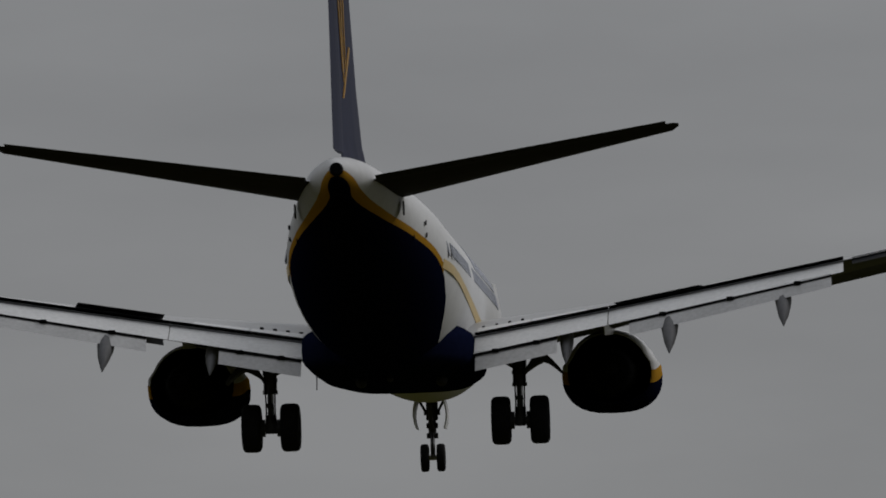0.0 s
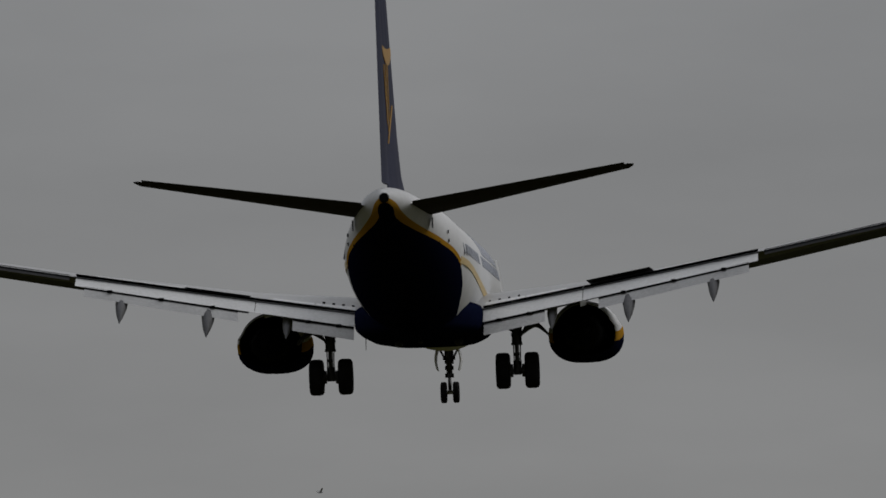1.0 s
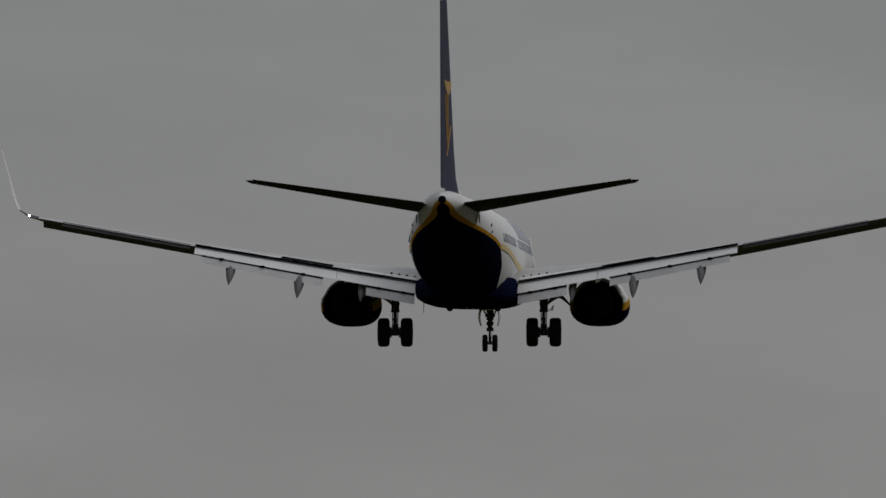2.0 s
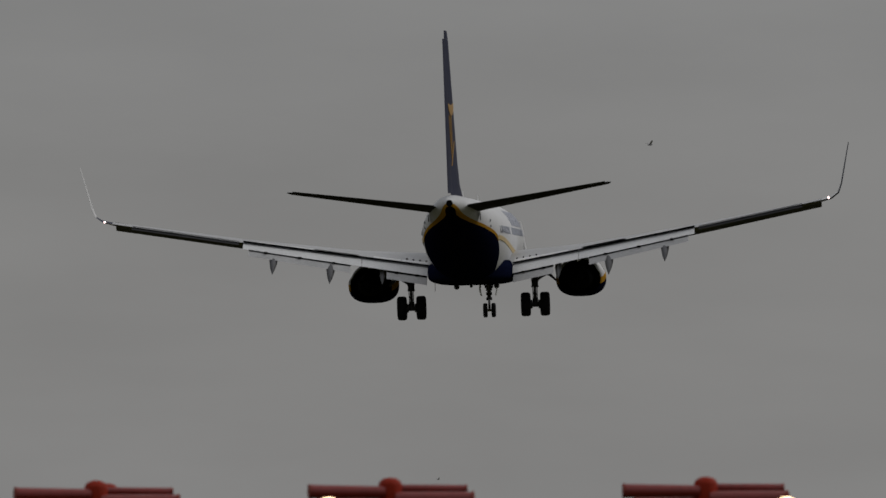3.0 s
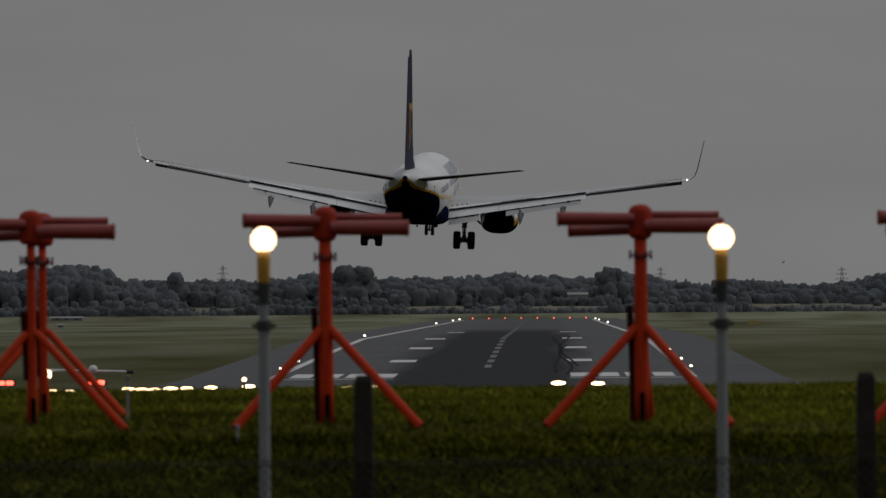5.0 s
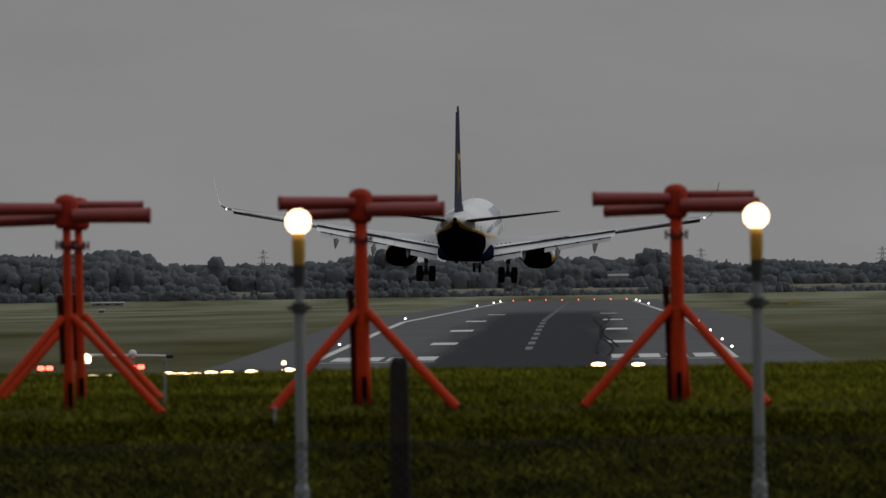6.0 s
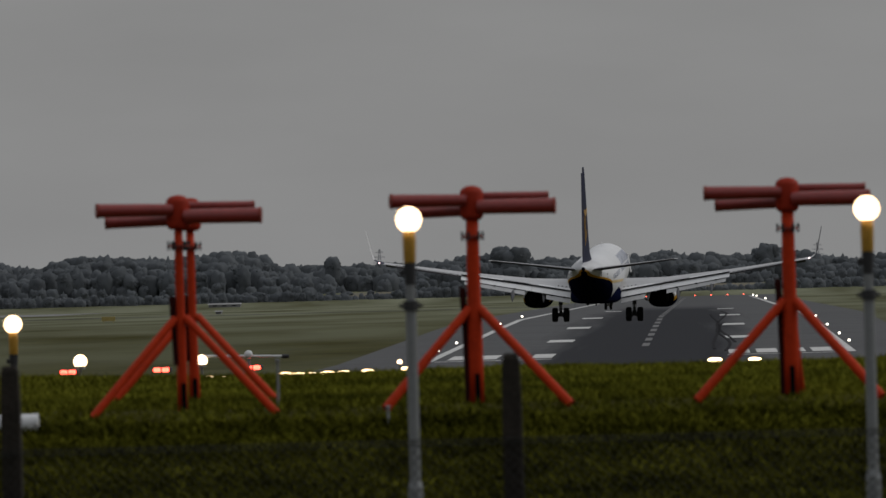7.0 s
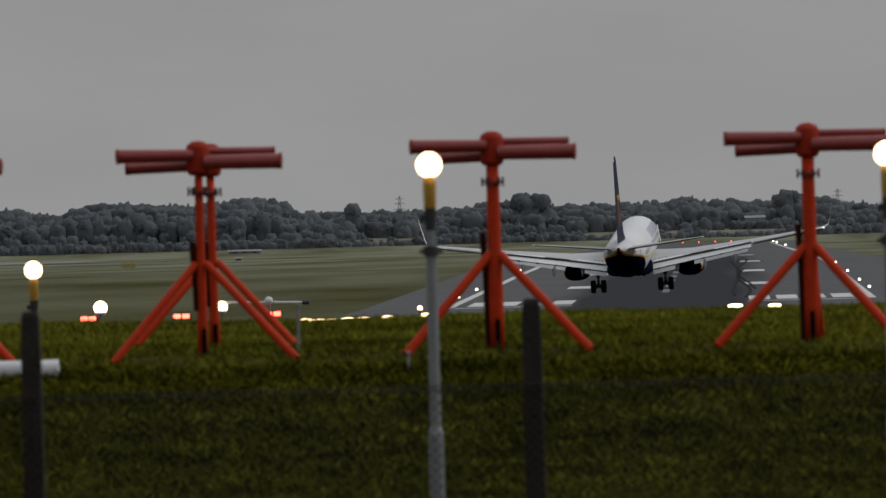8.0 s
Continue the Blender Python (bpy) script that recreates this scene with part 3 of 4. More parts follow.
def make_engine(plane, side):
    eng = empty("engine", pose(side * 4.86, 2.35, 1.72), label="under-wing jet engine, white above, navy below")
    eng.parent = plane
    def ring(y, r, flat=1.0, n=32, zc=0.0):
        out = []
        for i in range(n):
            a = 2 * math.pi * i / n
            s = math.sin(a)
            bulge = 1.0 + 0.07 * abs(math.cos(a)) * (s < 0.3)
            c = math.cos(a)
            if flat < 1 and s < 0:
                c, s = math.copysign(abs(c) ** 0.72, c), -abs(s) ** 0.8
            out.append((r * 1.03 * bulge * c, y, zc + r * s * (flat if s < 0 else 1.0)))
        return out
    bm = bmesh.new()
    prof = [(0.0, 0.9), (0.5, 0.98), (1.5, 1.05), (2.6, 1.06), (3.6, 1.0), (4.1, 0.9), (4.2, 0.82), (4.1, 0.76), (3.2, 0.78), (1.5, 0.86), (0.4, 0.86), (0.0, 0.885)]
    # the engine's inner shade is painted: liner, fan, core and vanes near black
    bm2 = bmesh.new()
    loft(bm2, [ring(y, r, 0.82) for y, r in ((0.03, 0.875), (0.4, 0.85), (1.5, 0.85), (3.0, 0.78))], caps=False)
    part("duct_liner", bm2, soot_shade_black, eng, "inside of the fan duct, its shade put into a black colour", smooth=True)
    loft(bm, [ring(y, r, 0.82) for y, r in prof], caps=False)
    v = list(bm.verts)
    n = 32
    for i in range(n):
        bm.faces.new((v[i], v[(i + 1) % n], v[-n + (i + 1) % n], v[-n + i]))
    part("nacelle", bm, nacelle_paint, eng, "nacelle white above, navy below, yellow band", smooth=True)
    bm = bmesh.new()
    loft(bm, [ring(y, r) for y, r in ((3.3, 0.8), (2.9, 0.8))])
    part("fan", bm, soot_shade_black, eng, "dark fan face")
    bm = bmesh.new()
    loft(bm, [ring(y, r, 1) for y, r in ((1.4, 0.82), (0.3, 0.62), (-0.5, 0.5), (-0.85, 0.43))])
    core = part("core_cowl", bm, soot_shade_black, eng, "sooty metal core exhaust, shade put into its black", smooth=True)
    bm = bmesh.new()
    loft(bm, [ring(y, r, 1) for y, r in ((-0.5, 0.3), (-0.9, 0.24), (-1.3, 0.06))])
    part("exhaust_plug", bm, soot_shade_black, core, "dark exhaust plug", smooth=True)
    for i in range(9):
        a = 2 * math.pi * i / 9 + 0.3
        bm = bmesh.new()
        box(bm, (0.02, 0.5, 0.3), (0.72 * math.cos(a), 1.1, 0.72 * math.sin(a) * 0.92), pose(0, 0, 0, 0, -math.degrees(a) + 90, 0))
        part("outlet_vane", bm, soot_shade_black, eng)
    bm = bmesh.new()
    loft(bm, [foil((0, 2.6, 1.0), (0, -2.2, 0.72), 0.3, (1, 0, 0)), foil((0, 1.6, 1.25), (0, -2.6, 0.95), 0.26, (1, 0, 0))])
    part("pylon", bm, white_paint, eng, "white engine pylon")
    bm = bmesh.new()
    box(bm, (0.04, 0.9, 0.3), (-side * 0.9, 2.9, 0.55), pose(0, 0, 0, 0, side * 35, 0), 0.01)
    part("strake", bm, white_paint, eng)


def tyre_mesh(bm, at, r, w, n=28):
    prof = [(-0.5, 0.55), (-0.5, 0.86), (-0.42, 0.96), (-0.25, 1.0), (0.25, 1.0), (0.42, 0.96), (0.5, 0.86), (0.5, 0.55)]
    rings = []
    for i in range(n):
        a = 2 * math.pi * i / n
        rings.append([(at[0] + x * w, at[1] + q * r * math.cos(a), at[2] + q * r * math.sin(a)) for x, q in prof])
    loft(bm, rings + [rings[0]], caps=False)
    bmesh.ops.remove_doubles(bm, verts=bm.verts, dist=1e-5)
    return bm


def make_wheel(parent, at, r, w):
    bm = bmesh.new()
    wheel = part("wheel", tyre_mesh(bm, at, r, w), tyre_rubber, parent, "black aircraft tyre", smooth=True)
    bm = bmesh.new()
    rod(bm, (at[0] - w * 0.42, at[1], at[2]), (at[0] + w * 0.42, at[1], at[2]), r * 0.56, seg=20)
    part("rim", bm, gear_metal, wheel, "dull metal rim")


def make_main_gear(plane, side):
    g = empty("main_gear", pose(side * 2.87, 0, 0.55), label="main landing gear leg with two black wheels, let down")
    g.parent = plane
    for dx in (-0.445, 0.445):
        make_wheel(g, (dx, 0, 0), 0.555, 0.43)
    bm = bmesh.new()
    rod(bm, (-0.45, 0, 0), (0.45, 0, 0), 0.09)
    rod(bm, (0, 0, -0.13), (0, 0, 0.3), 0.13)
    for dx in (-0.2, 0.2):
        rod(bm, (dx - 0.06, 0, 0), (dx + 0.06, 0, 0), 0.2, seg=18)
    part("axle", bm, gear_metal, g)
    bm = bmesh.new()
    rod(bm, (0, 0, 0.1), (0, 0.02, 0.95), 0.075)
    part("piston", bm, bare_metal, g, "bright oleo piston")
    bm = bmesh.new()
    rod(bm, (0, 0.02, 0.8), (0, 0.05, 2.2), 0.155)
    for z in (0.82, 1.1, 1.42, 1.6):
        rod(bm, (0, 0.02, z - 0.04), (0, 0.02, z + 0.04), 0.175)
    box(bm, (0.34, 0.12, 0.16), (0, 0.05, 1.3), bevel=0.02)
    part("strut", bm, gear_metal, g, "dark oleo strut")
    bm = bmesh.new()
    rod(bm, (0, -0.16, 0.1), (0, -0.36, 0.5), 0.045)
    rod(bm, (0, -0.36, 0.5), (0, -0.12, 0.9), 0.045)
    rod(bm, (-0.09, -0.33, 0.5), (0.09, -0.33, 0.5), 0.05)
    part("torque_link", bm, gear_metal, g)
    bm = bmesh.new()
    rod(bm, (-side * 0.05, 0.02, 1.2), (-side * 0.95, 0.02, 1.75), 0.06)
    part("side_brace", bm, gear_metal, g)
    bm = bmesh.new()
    for dx in (-0.09, 0.1):
        rod(bm, (dx, -0.12, 0.15), (dx * 1.3, -0.14, 1.5), 0.018, seg=8)
    part("brake_hose", bm, soot_shade_black, g)
    # curved leg door outboard of the strut
    bm = bmesh.new()
    rings = []
    for i in range(9):
        s = i / 8
        x = side * (0.12 + 0.88 * s)
        z = 1.1 + 0.34 * math.sin(min(1, s * 1.5) * math.pi / 2) - 0.5 * max(0, s - 0.5) ** 1.3 * 1.9
        t = 0.04 + 0.05 * math.sin(s * math.pi)
        rings.append([(x, -0.35, z - t), (x, 0.45, z - t), (x, 0.45, z + t), (x, -0.35, z + t)])
    part("gear_door", loft(bm, rings), dark_grey, g, "curved dark gear door")
    bm = bmesh.new()
    rod(bm, (side * 0.1, 0, 1.02), (side * 0.34, 0, 1.42), 0.04, seg=8)
    part("door_link", bm, gear_metal, g)


def make_nose_gear(plane):
    g = empty("nose_gear", pose(0, 15.6, 0.36), label="nose landing gear with two small black wheels, let down")
    g.parent = plane
    for dx in (-0.2, 0.2):
        make_wheel(g, (dx, 0, 0), 0.345, 0.2)
    bm = bmesh.new()
    rod(bm, (-0.22, 0, 0), (0.22, 0, 0), 0.06)
    rod(bm, (0, 0, 0), (0, 0.05, 0.6), 0.06)
    part("piston", bm, bare_metal, g)
    bm = bmesh.new()
    rod(bm, (0, 0.05, 0.5), (0, 0.15, 1.5), 0.1)
    rod(bm, (0, 0.1, 0.95), (0, 0.16, 1.6), 0.15)
    for z in (0.55, 0.8, 1.0):
        rod(bm, (-0.14, 0.05, z), (0.14, 0.05, z), 0.07)
    rod(bm, (-0.2, 0.1, 1.12), (0.2, 0.1, 1.12), 0.06)
    part("strut", bm, gear_metal, g)
    bm = bmesh.new()
    rod(bm, (0, -0.08, 0.1), (0, -0.26, 0.35), 0.035)
    rod(bm, (0, -0.26, 0.35), (0, -0.06, 0.62), 0.035)
    part("torque_link", bm, gear_metal, g)
    bm = bmesh.new()
    rod(bm, (0, -0.05, 0.7), (0, -1.1, 1.3), 0.05)
    part("drag_brace", bm, gear_metal, g)
    for side in (1, -1):
        bm = bmesh.new()
        rings = []
        for q in range(6):
            z, x = 1.5 - 0.16 * q, 0.3 + 0.11 * math.sin(q * 0.55)
            rings.append([(side * (x - 0.018), -1.1 + 0.05 * q, z), (side * (x - 0.018), 0.35 - 0.06 * q, z), (side * (x + 0.018), 0.35 - 0.06 * q, z), (side * (x + 0.018), -1.1 + 0.05 * q, z)])
        part("gear_door", loft(bm, rings), flap_paint, g, "curved pale nose gear door")
        bm = bmesh.new()
        rod(bm, (side * 0.05, 0.1, 0.95), (side * 0.32, 0.0, 1.45), 0.035, seg=8)
        part("door_link", bm, gear_metal, g)
    bm = bmesh.new()
    ball(bm, (0, 0.2, 0.78), 0.1)
    part("taxi_light", bm, dark_grey, g)


airliner = make_airliner()

# ---- ground ----
CAMBER = [(-4900, -0.2), (30, -0.36), (60, -0.42), (65, -0.36), (70, 0.05), (75, 0.59), (80, 0.61), (98, 0.62), (112, 0.34), (200, -1.3), (300, -2.7), (450, -6.2),
          (600, -7.2), (900, -7.2), (1053, -6.6), (1200, -6.0), (1353, -5.5), (1700, -6.0), (2970, -7.8), (2995, -7.6), (3070, -6.1), (3300, -4.3), (3520, -1.6), (3900, 0.0), (4990, 0.2)]


def ground_z(y):
    return float(np.interp(y, [c[0] for c in CAMBER], [c[1] for c in CAMBER]))


def strip(name, x0, x1, y0, y1, lift, mat, parent=None, label="", step=25.0):
    """A thin sheet on the ground that follows its rise and fall."""
    bm = bmesh.new()
    ys = sorted({y0, y1, *[c[0] for c in CAMBER if y0 < c[0] < y1], *np.arange(y0, y1, step).tolist()})
    th = 0.02
    loft(bm, [[(x0, y, ground_z(y) + lift), (x1, y, ground_z(y) + lift), (x1, y, ground_z(y) + lift - th), (x0, y, ground_z(y) + lift - th)] for y in ys])
    return part(name, bm, mat, parent, label)


def make_ground():
    bm = bmesh.new()
    ys = sorted({*[c[0] for c in CAMBER], *np.arange(40, 130, 1.5).tolist(), *np.arange(130, 5000, 60).tolist()})
    xs = [-4000, -1500, -600, -300, -150, -80, -40, -20, *np.arange(-14, 10.1, 1.0).tolist(), 20, 40, 80, 150, 300, 600, 1500, 4000]
    vs = []
    for y in ys:
        row = []
        for x in xs:
            bumpy = 0.05 * noise.noise((x * 0.25, y * 0.2, 3)) if abs(x) < 25 and 60 < y < 130 else 0.0
            far = 0.0 if y < 150 else 0.1 * noise.noise((x * 0.01, y * 0.004, 7)) * (abs(x + 6.9) > 36)
            row.append(bm.verts.new((x, y, ground_z(y) + bumpy + far)))
        vs.append(row)
    for a, b in zip(vs, vs[1:]):
        for i in range(len(xs) - 1):
            bm.faces.new((a[i], a[i + 1], b[i + 1], b[i]))
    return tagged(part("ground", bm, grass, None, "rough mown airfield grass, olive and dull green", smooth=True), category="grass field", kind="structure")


def runway_material():
    m = asphalt
    n, l = m.node_tree.nodes, m.node_tree.links
    b = n["Principled BSDF"]
    base = b.inputs["Base Color"].links[0].from_socket
    co, sep, ns = n.new("ShaderNodeTexCoord"), n.new("ShaderNodeSeparateXYZ"), n.new("ShaderNodeTexNoise")
    mp = n.new("ShaderNodeMapping")
    mp.inputs["Scale"].default_value = (1.0, 0.02, 1)
    ns.inputs["Scale"].default_value, ns.inputs["Detail"].default_value = 0.35, 5
    l.new(co.outputs["Object"], sep.inputs[0])
    l.new(co.outputs["Object"], mp.inputs["Vector"])
    l.new(mp.outputs["Vector"], ns.inputs["Vector"])
    def math_node(op, a, v):
        q = n.new("ShaderNodeMath")
        q.operation = op
        l.new(a, q.inputs[0])
        if isinstance(v, (int, float)):
            q.inputs[1].default_value = v
        else:
            l.new(v, q.inputs[1])
        return q.outputs[0]
    off = math_node("ABSOLUTE", math_node("ADD", sep.outputs["X"], 7.0), 0.0)
    wob = math_node("MULTIPLY", ns.outputs["Fac"], 9.0)
    r = n.new("ShaderNodeMapRange")
    r.inputs["From Min"].default_value, r.inputs["From Max"].default_value = 12.0, 17.5
    r.inputs["To Min"].default_value, r.inputs["To Max"].default_value = 1.0, 0.0
    l.new(math_node("ADD", off, wob), r.inputs["Value"])
    e = n.new("ShaderNodeMapRange")
    e.inputs["From Min"].default_value, e.inputs["From Max"].default_value = 1650, 1900
    e.inputs["To Min"].default_value, e.inputs["To Max"].default_value = 1.0, 0.15
    l.new(sep.outputs["Y"], e.inputs["Value"])
    fac = math_node("MULTIPLY", r.outputs["Result"], e.outputs["Result"])
    mix = n.new("ShaderNodeMix")
    mix.data_type = "RGBA"
    l.new(fac, mix.inputs["Factor"])
    l.new(base, mix.inputs["A"])
    mix.inputs["B"].default_value = (0.021, 0.022, 0.026, 1)
    l.new(mix.outputs["Result"], b.inputs["Base Color"])


MID = -6.9  # the runway's centre line


def make_runway():
    runway_material()
    road = tagged(strip("runway", MID - 31, MID + 31, 735, 3000, 0.05, asphalt, None, "grey asphalt runway with dark tyre rubber along its middle"), category="runway", kind="structure")
    for side in (1, -1):
        strip("edge_line", MID + side * 21.8 - 0.45, MID + side * 21.8 + 0.45, 900, 2950, 0.09, marking, road, "white edge line")
        for k in range(4):
            x = MID + side * (10.3 + 2.9 * k)
            strip("threshold_stripe", x - 1.1, x + 1.1, 908, 938, 0.09, marking, road, "white threshold stripe")
        for y in (1042, 1189, 1340, 1640):
            x = MID + side * 10.55
            strip("touchdown_bar", x - 1.55, x + 1.55, y, y + 22.5, 0.09, marking, road, "white touchdown zone bar")
    strip("threshold_line", MID + 9, MID + 21, 895, 898, 0.09, marking, road)
    strip("threshold_line", MID - 21, MID - 9, 895, 898, 0.09, marking, road)
    for i in range(38):
        y = 985 + 50 * i
        strip("centre_dash", MID - 0.4, MID + 0.4, y, y + 28, 0.09, worn_marking, road)
    # curved skid marks beside the dark rubber
    for k, (x0, bend, y0, y1) in enumerate(((8.9, 1.1, 930, 1230), (8.2, -0.9, 945, 1400), (9.3, 1.6, 1000, 1500))):
        bm = bmesh.new()
        rings = []
        for q in range(25):
            y = y0 + (y1 - y0) * q / 24
            x = MID + x0 + 0.6 * bend * math.sin(q * 0.3 + k)
            rings.append([(x - 0.16, y, ground_z(y) + 0.105), (x + 0.16, y, ground_z(y) + 0.105), (x + 0.16, y, ground_z(y) + 0.06), (x - 0.16, y, ground_z(y) + 0.06)])
        part("skid_mark", loft(bm, rings), skid_rubber, road, "dark curved tyre mark")
    tagged(strip("taxiway", -260, MID - 31, 2150, 2175, 0.05, asphalt, None, "grey taxiway strip across the grass"), category="taxiway", kind="structure")
    tagged(strip("apron", -420, -196, 2600, 2880, 0.05, apron_concrete, None, "pale grey concrete apron beyond the grass"), category="apron", kind="structure")


# ---- lights of the airfield ----
def small_light(name, at, r, glow, label, group, wide=1.0, tall=1.0):
    """A lamp on a short stalk; its foot goes down to the ground."""
    ob = empty(name, pose(at[0], at[1], at[2]), label=label, category="runway light", group=group)
    bm = bmesh.new()
    ball(bm, (0, 0, 0), r, (wide, 1, tall), u=16, v=10)
    part("lens", bm, glow, ob, "glowing lens", smooth=True)
    bm = bmesh.new()
    g = ground_z(at[1]) - at[2]
    rod(bm, (0, 0, g), (0, 0, -r * 0.7), 0.03, seg=8)
    rod(bm, (0, 0, -r * 1.1), (0, 0, -r * 0.6), r * 0.75, seg=10)
    part("stalk", bm, galvanised, ob)
    return ob


def make_field_lights():
    for side in (1, -1):
        for i, y in enumerate((960, 1030, 1130, 1250, 1400, 2300, 2700, 2900)):
            small_light("runway_edge_light", (MID + side * 22.5, y, ground_z(y) + 0.45), 0.1 + 0.00006 * y, edge_glow, "small white runway edge light on a stalk", "edge lights")
    for k in range(8):
        small_light("runway_end_light", (-25.7 + 5.5 * k, 2972, ground_z(2972) + 0.6), 0.18, red_glow, "small red runway end light", "end lights")
    # low approach lights on stakes behind the crest
    for x, z, r in ((-17.0, -1.6, 0.1), (-16.4, -1.6, 0.09), (-14.4, -1.54, 0.1), (-13.95, -1.56, 0.1), (-13.5, -1.57, 0.1), (-12.95, -1.54, 0.11), (-12.4, -1.53, 0.1), (-11.57, -1.51, 0.1),
                    (-10.28, -1.47, 0.1), (-6.83, -1.56, 0.12), (-5.95, -1.52, 0.08), (0.33, -1.43, 0.11), (1.69, -1.45, 0.1)):
        small_light("approach_light", (x, 300, z + 0.01), r * 1.05, far_glow, "warm white approach light on a low stake", "low approach lights", 2.2, 0.65)
    for x, z, r in ((-14.26, -0.05, 0.16), (-11.48, -0.1, 0.135), (-6.95, -0.25, 0.06)):
        small_light("approach_light", (x, 200, z), r, lamp_glow, "bright warm white approach light on a stake", "bright approach lights")


def make_papi(x, y, z):
    """A slope light box with two red lenses, and two glowing bars below as their reflection."""
    ob = empty("slope_light_unit", pose(x, y, z), label="low dark box on legs with glowing red lenses", category="airfield light", group="slope lights")
    bm = bmesh.new()
    box(bm, (0.42, 0.7, 0.11), (0, 0.38, 0), bevel=0.02)
    part("housing", bm, black_iron, ob, "dark housing")
    for dx in (-0.13, 0.13):
        bm = bmesh.new()
        box(bm, (0.17, 0.05, 0.1), (dx * 0.75, 0, 0), bevel=0.03)
        part("lens", bm, red_glow, ob, "glowing red lens")
        bm = bmesh.new()
        rod(bm, (dx * 1.7, 0.6, -0.1), (dx * 1.7, 0.6, ground_z(y) - z), 0.03, seg=8)
        part("leg", bm, galvanised, ob)
    # these glow in place of the red lenses' reflection; no lamps here
    for dx in (-0.12, 0.1):
        bm = bmesh.new()
        box(bm, (0.2, 0.03, 0.035), (dx, 0.0, -0.27))
        part("low_reflection", bm, red_glow, ob)
    # dark bar added behind the glowing reflection bars
    bm = bmesh.new()
    box(bm, (0.55, 0.1, 0.06), (0, 0.08, -0.27), bevel=0.01)
    part("low_bar", bm, black_iron, ob)


def make_boom():
    """A thin white boom with a ball on a post."""
    ob = empty("white_boom", pose(-10.3, 200, -0.05), label="thin white horizontal boom with a ball, on a stake", category="boom")
    bm = bmesh.new()
    rod(bm, (-1.2, 0, 0.05), (0.8, 0, 0.0), 0.03)
    part("boom", bm, white_paint, ob)
    bm = bmesh.new()
    ball(bm, (-0.1, -0.05, 0.06), 0.1)
    part("ball", bm, white_paint, ob, smooth=True)
    bm = bmesh.new()
    rod(bm, (0.66, 0, 0.0), (0.82, 0, 0.0), 0.045)
    part("end_cap", bm, black_iron, ob)
    bm = bmesh.new()
    rod(bm, (-0.1, 0, 0), (-0.1, 0, ground_z(200) + 0.24), 0.04)
    part("stake", bm, galvanised, ob)


# ---- antenna stands ----
def make_antenna(m, bare=False, slim=1.0):
    ob = empty("antenna_stand", m, label="bare orange three-legged stand behind another" if bare else "orange-red three-legged stand carrying a drum and four sideways tubes", category="antenna", group="antenna stands")
    bm = bmesh.new()
    loft(bm, [[(0.085 * s * math.cos(a), 0.085 * s * math.sin(a), z) for a in [2 * math.pi * i / 16 + 0.2 for i in range(16)]]
              for z, s in [(q, w * slim) for q, w in ((0.0, 0.82), (0.3, 0.8), (0.8, 0.76), (0.85, 0.7), (1.3, 0.66), (1.62, 0.64))]])
    mast = part("mast", bm, orange_paint, ob, "orange tubular mast", smooth=True)
    bm = bmesh.new()
    box(bm, (0.042, 0.03, 0.25), (0.01, -0.062 * slim, 0.12), bevel=0.008)
    part("cable_slot", bm, soot_shade_black, mast, "dark slot at the foot")
    bm = bmesh.new()
    rod(bm, (-0.07 * slim, -0.02, 0.0 if slim == 1 else 0.4), (-0.085 * slim, 0.0, 0.8), 0.026)
    box(bm, (0.055, 0.06, 0.2), (-0.088 * slim - 0.006, 0.0, 0.89), pose(0, 0, 0, 0, -3, 0), bevel=0.01)
    part("cable_duct", bm, duct_red, ob, "dark duct beside the mast")
    for i, (dx, dy) in enumerate(((-0.75, -0.42), (0.75, -0.42), (0.02, 0.86))):
        bm = bmesh.new()
        rod(bm, (dx * 0.06, dy * 0.06, 0.8), (dx * 1.05, dy * 1.05, -0.03), 0.04 * slim ** 0.4, 0.041 * slim ** 0.4, 12)
        part("leg", bm, orange_paint, ob, "slanting orange leg")
    bm = bmesh.new()
    rod(bm, (0, 0, 1.41), (0, 0, 1.43), 0.092, seg=20)
    flange = part("flange", bm, dark_red, ob, "dark red bolted flange")
    for k in range(6):
        a = k * math.pi / 3 + 0.1
        bm = bmesh.new()
        rod(bm, (0.088 * math.cos(a), 0.088 * math.sin(a), 1.385), (0.088 * math.cos(a), 0.088 * math.sin(a), 1.46), 0.012, seg=6)
        part("bolt", bm, black_iron, flange)
    bm = bmesh.new()
    loft(bm, [[(r * math.cos(a), r * math.sin(a), z) for a in [2 * math.pi * i / 24 for i in range(24)]]
              for z, r in ((1.56, 0.07), (1.585, 0.095), (1.6, 0.1), (1.79, 0.102), (1.82, 0.092), (1.845, 0.06), (1.855, 0.02))])
    drum = part("drum", bm, drum_red, ob, "rounded dark orange-red drum", smooth=True)
    for ax, ay, az, bx, by, bz, r1, r2 in () if bare else ((-0.05, -0.06, 1.73, -0.69, -0.16, 1.735, 0.052, 0.06), (-0.05, 0.05, 1.64, -0.61, 0.12, 1.63, 0.046, 0.05),
                                           (0.05, 0.06, 1.765, 0.65, 0.16, 1.755, 0.033, 0.037), (0.05, -0.06, 1.67, 0.7, -0.16, 1.665, 0.062, 0.066)):
        bm = bmesh.new()
        rod(bm, (ax, ay, az), (bx, by, bz), r1, r2, 20)
        tube = part("tube", bm, tube_red, ob, "faded red sideways tube")
        bm = bmesh.new()
        d = (Vector((bx, by, bz)) - Vector((ax, ay, az))).normalized()
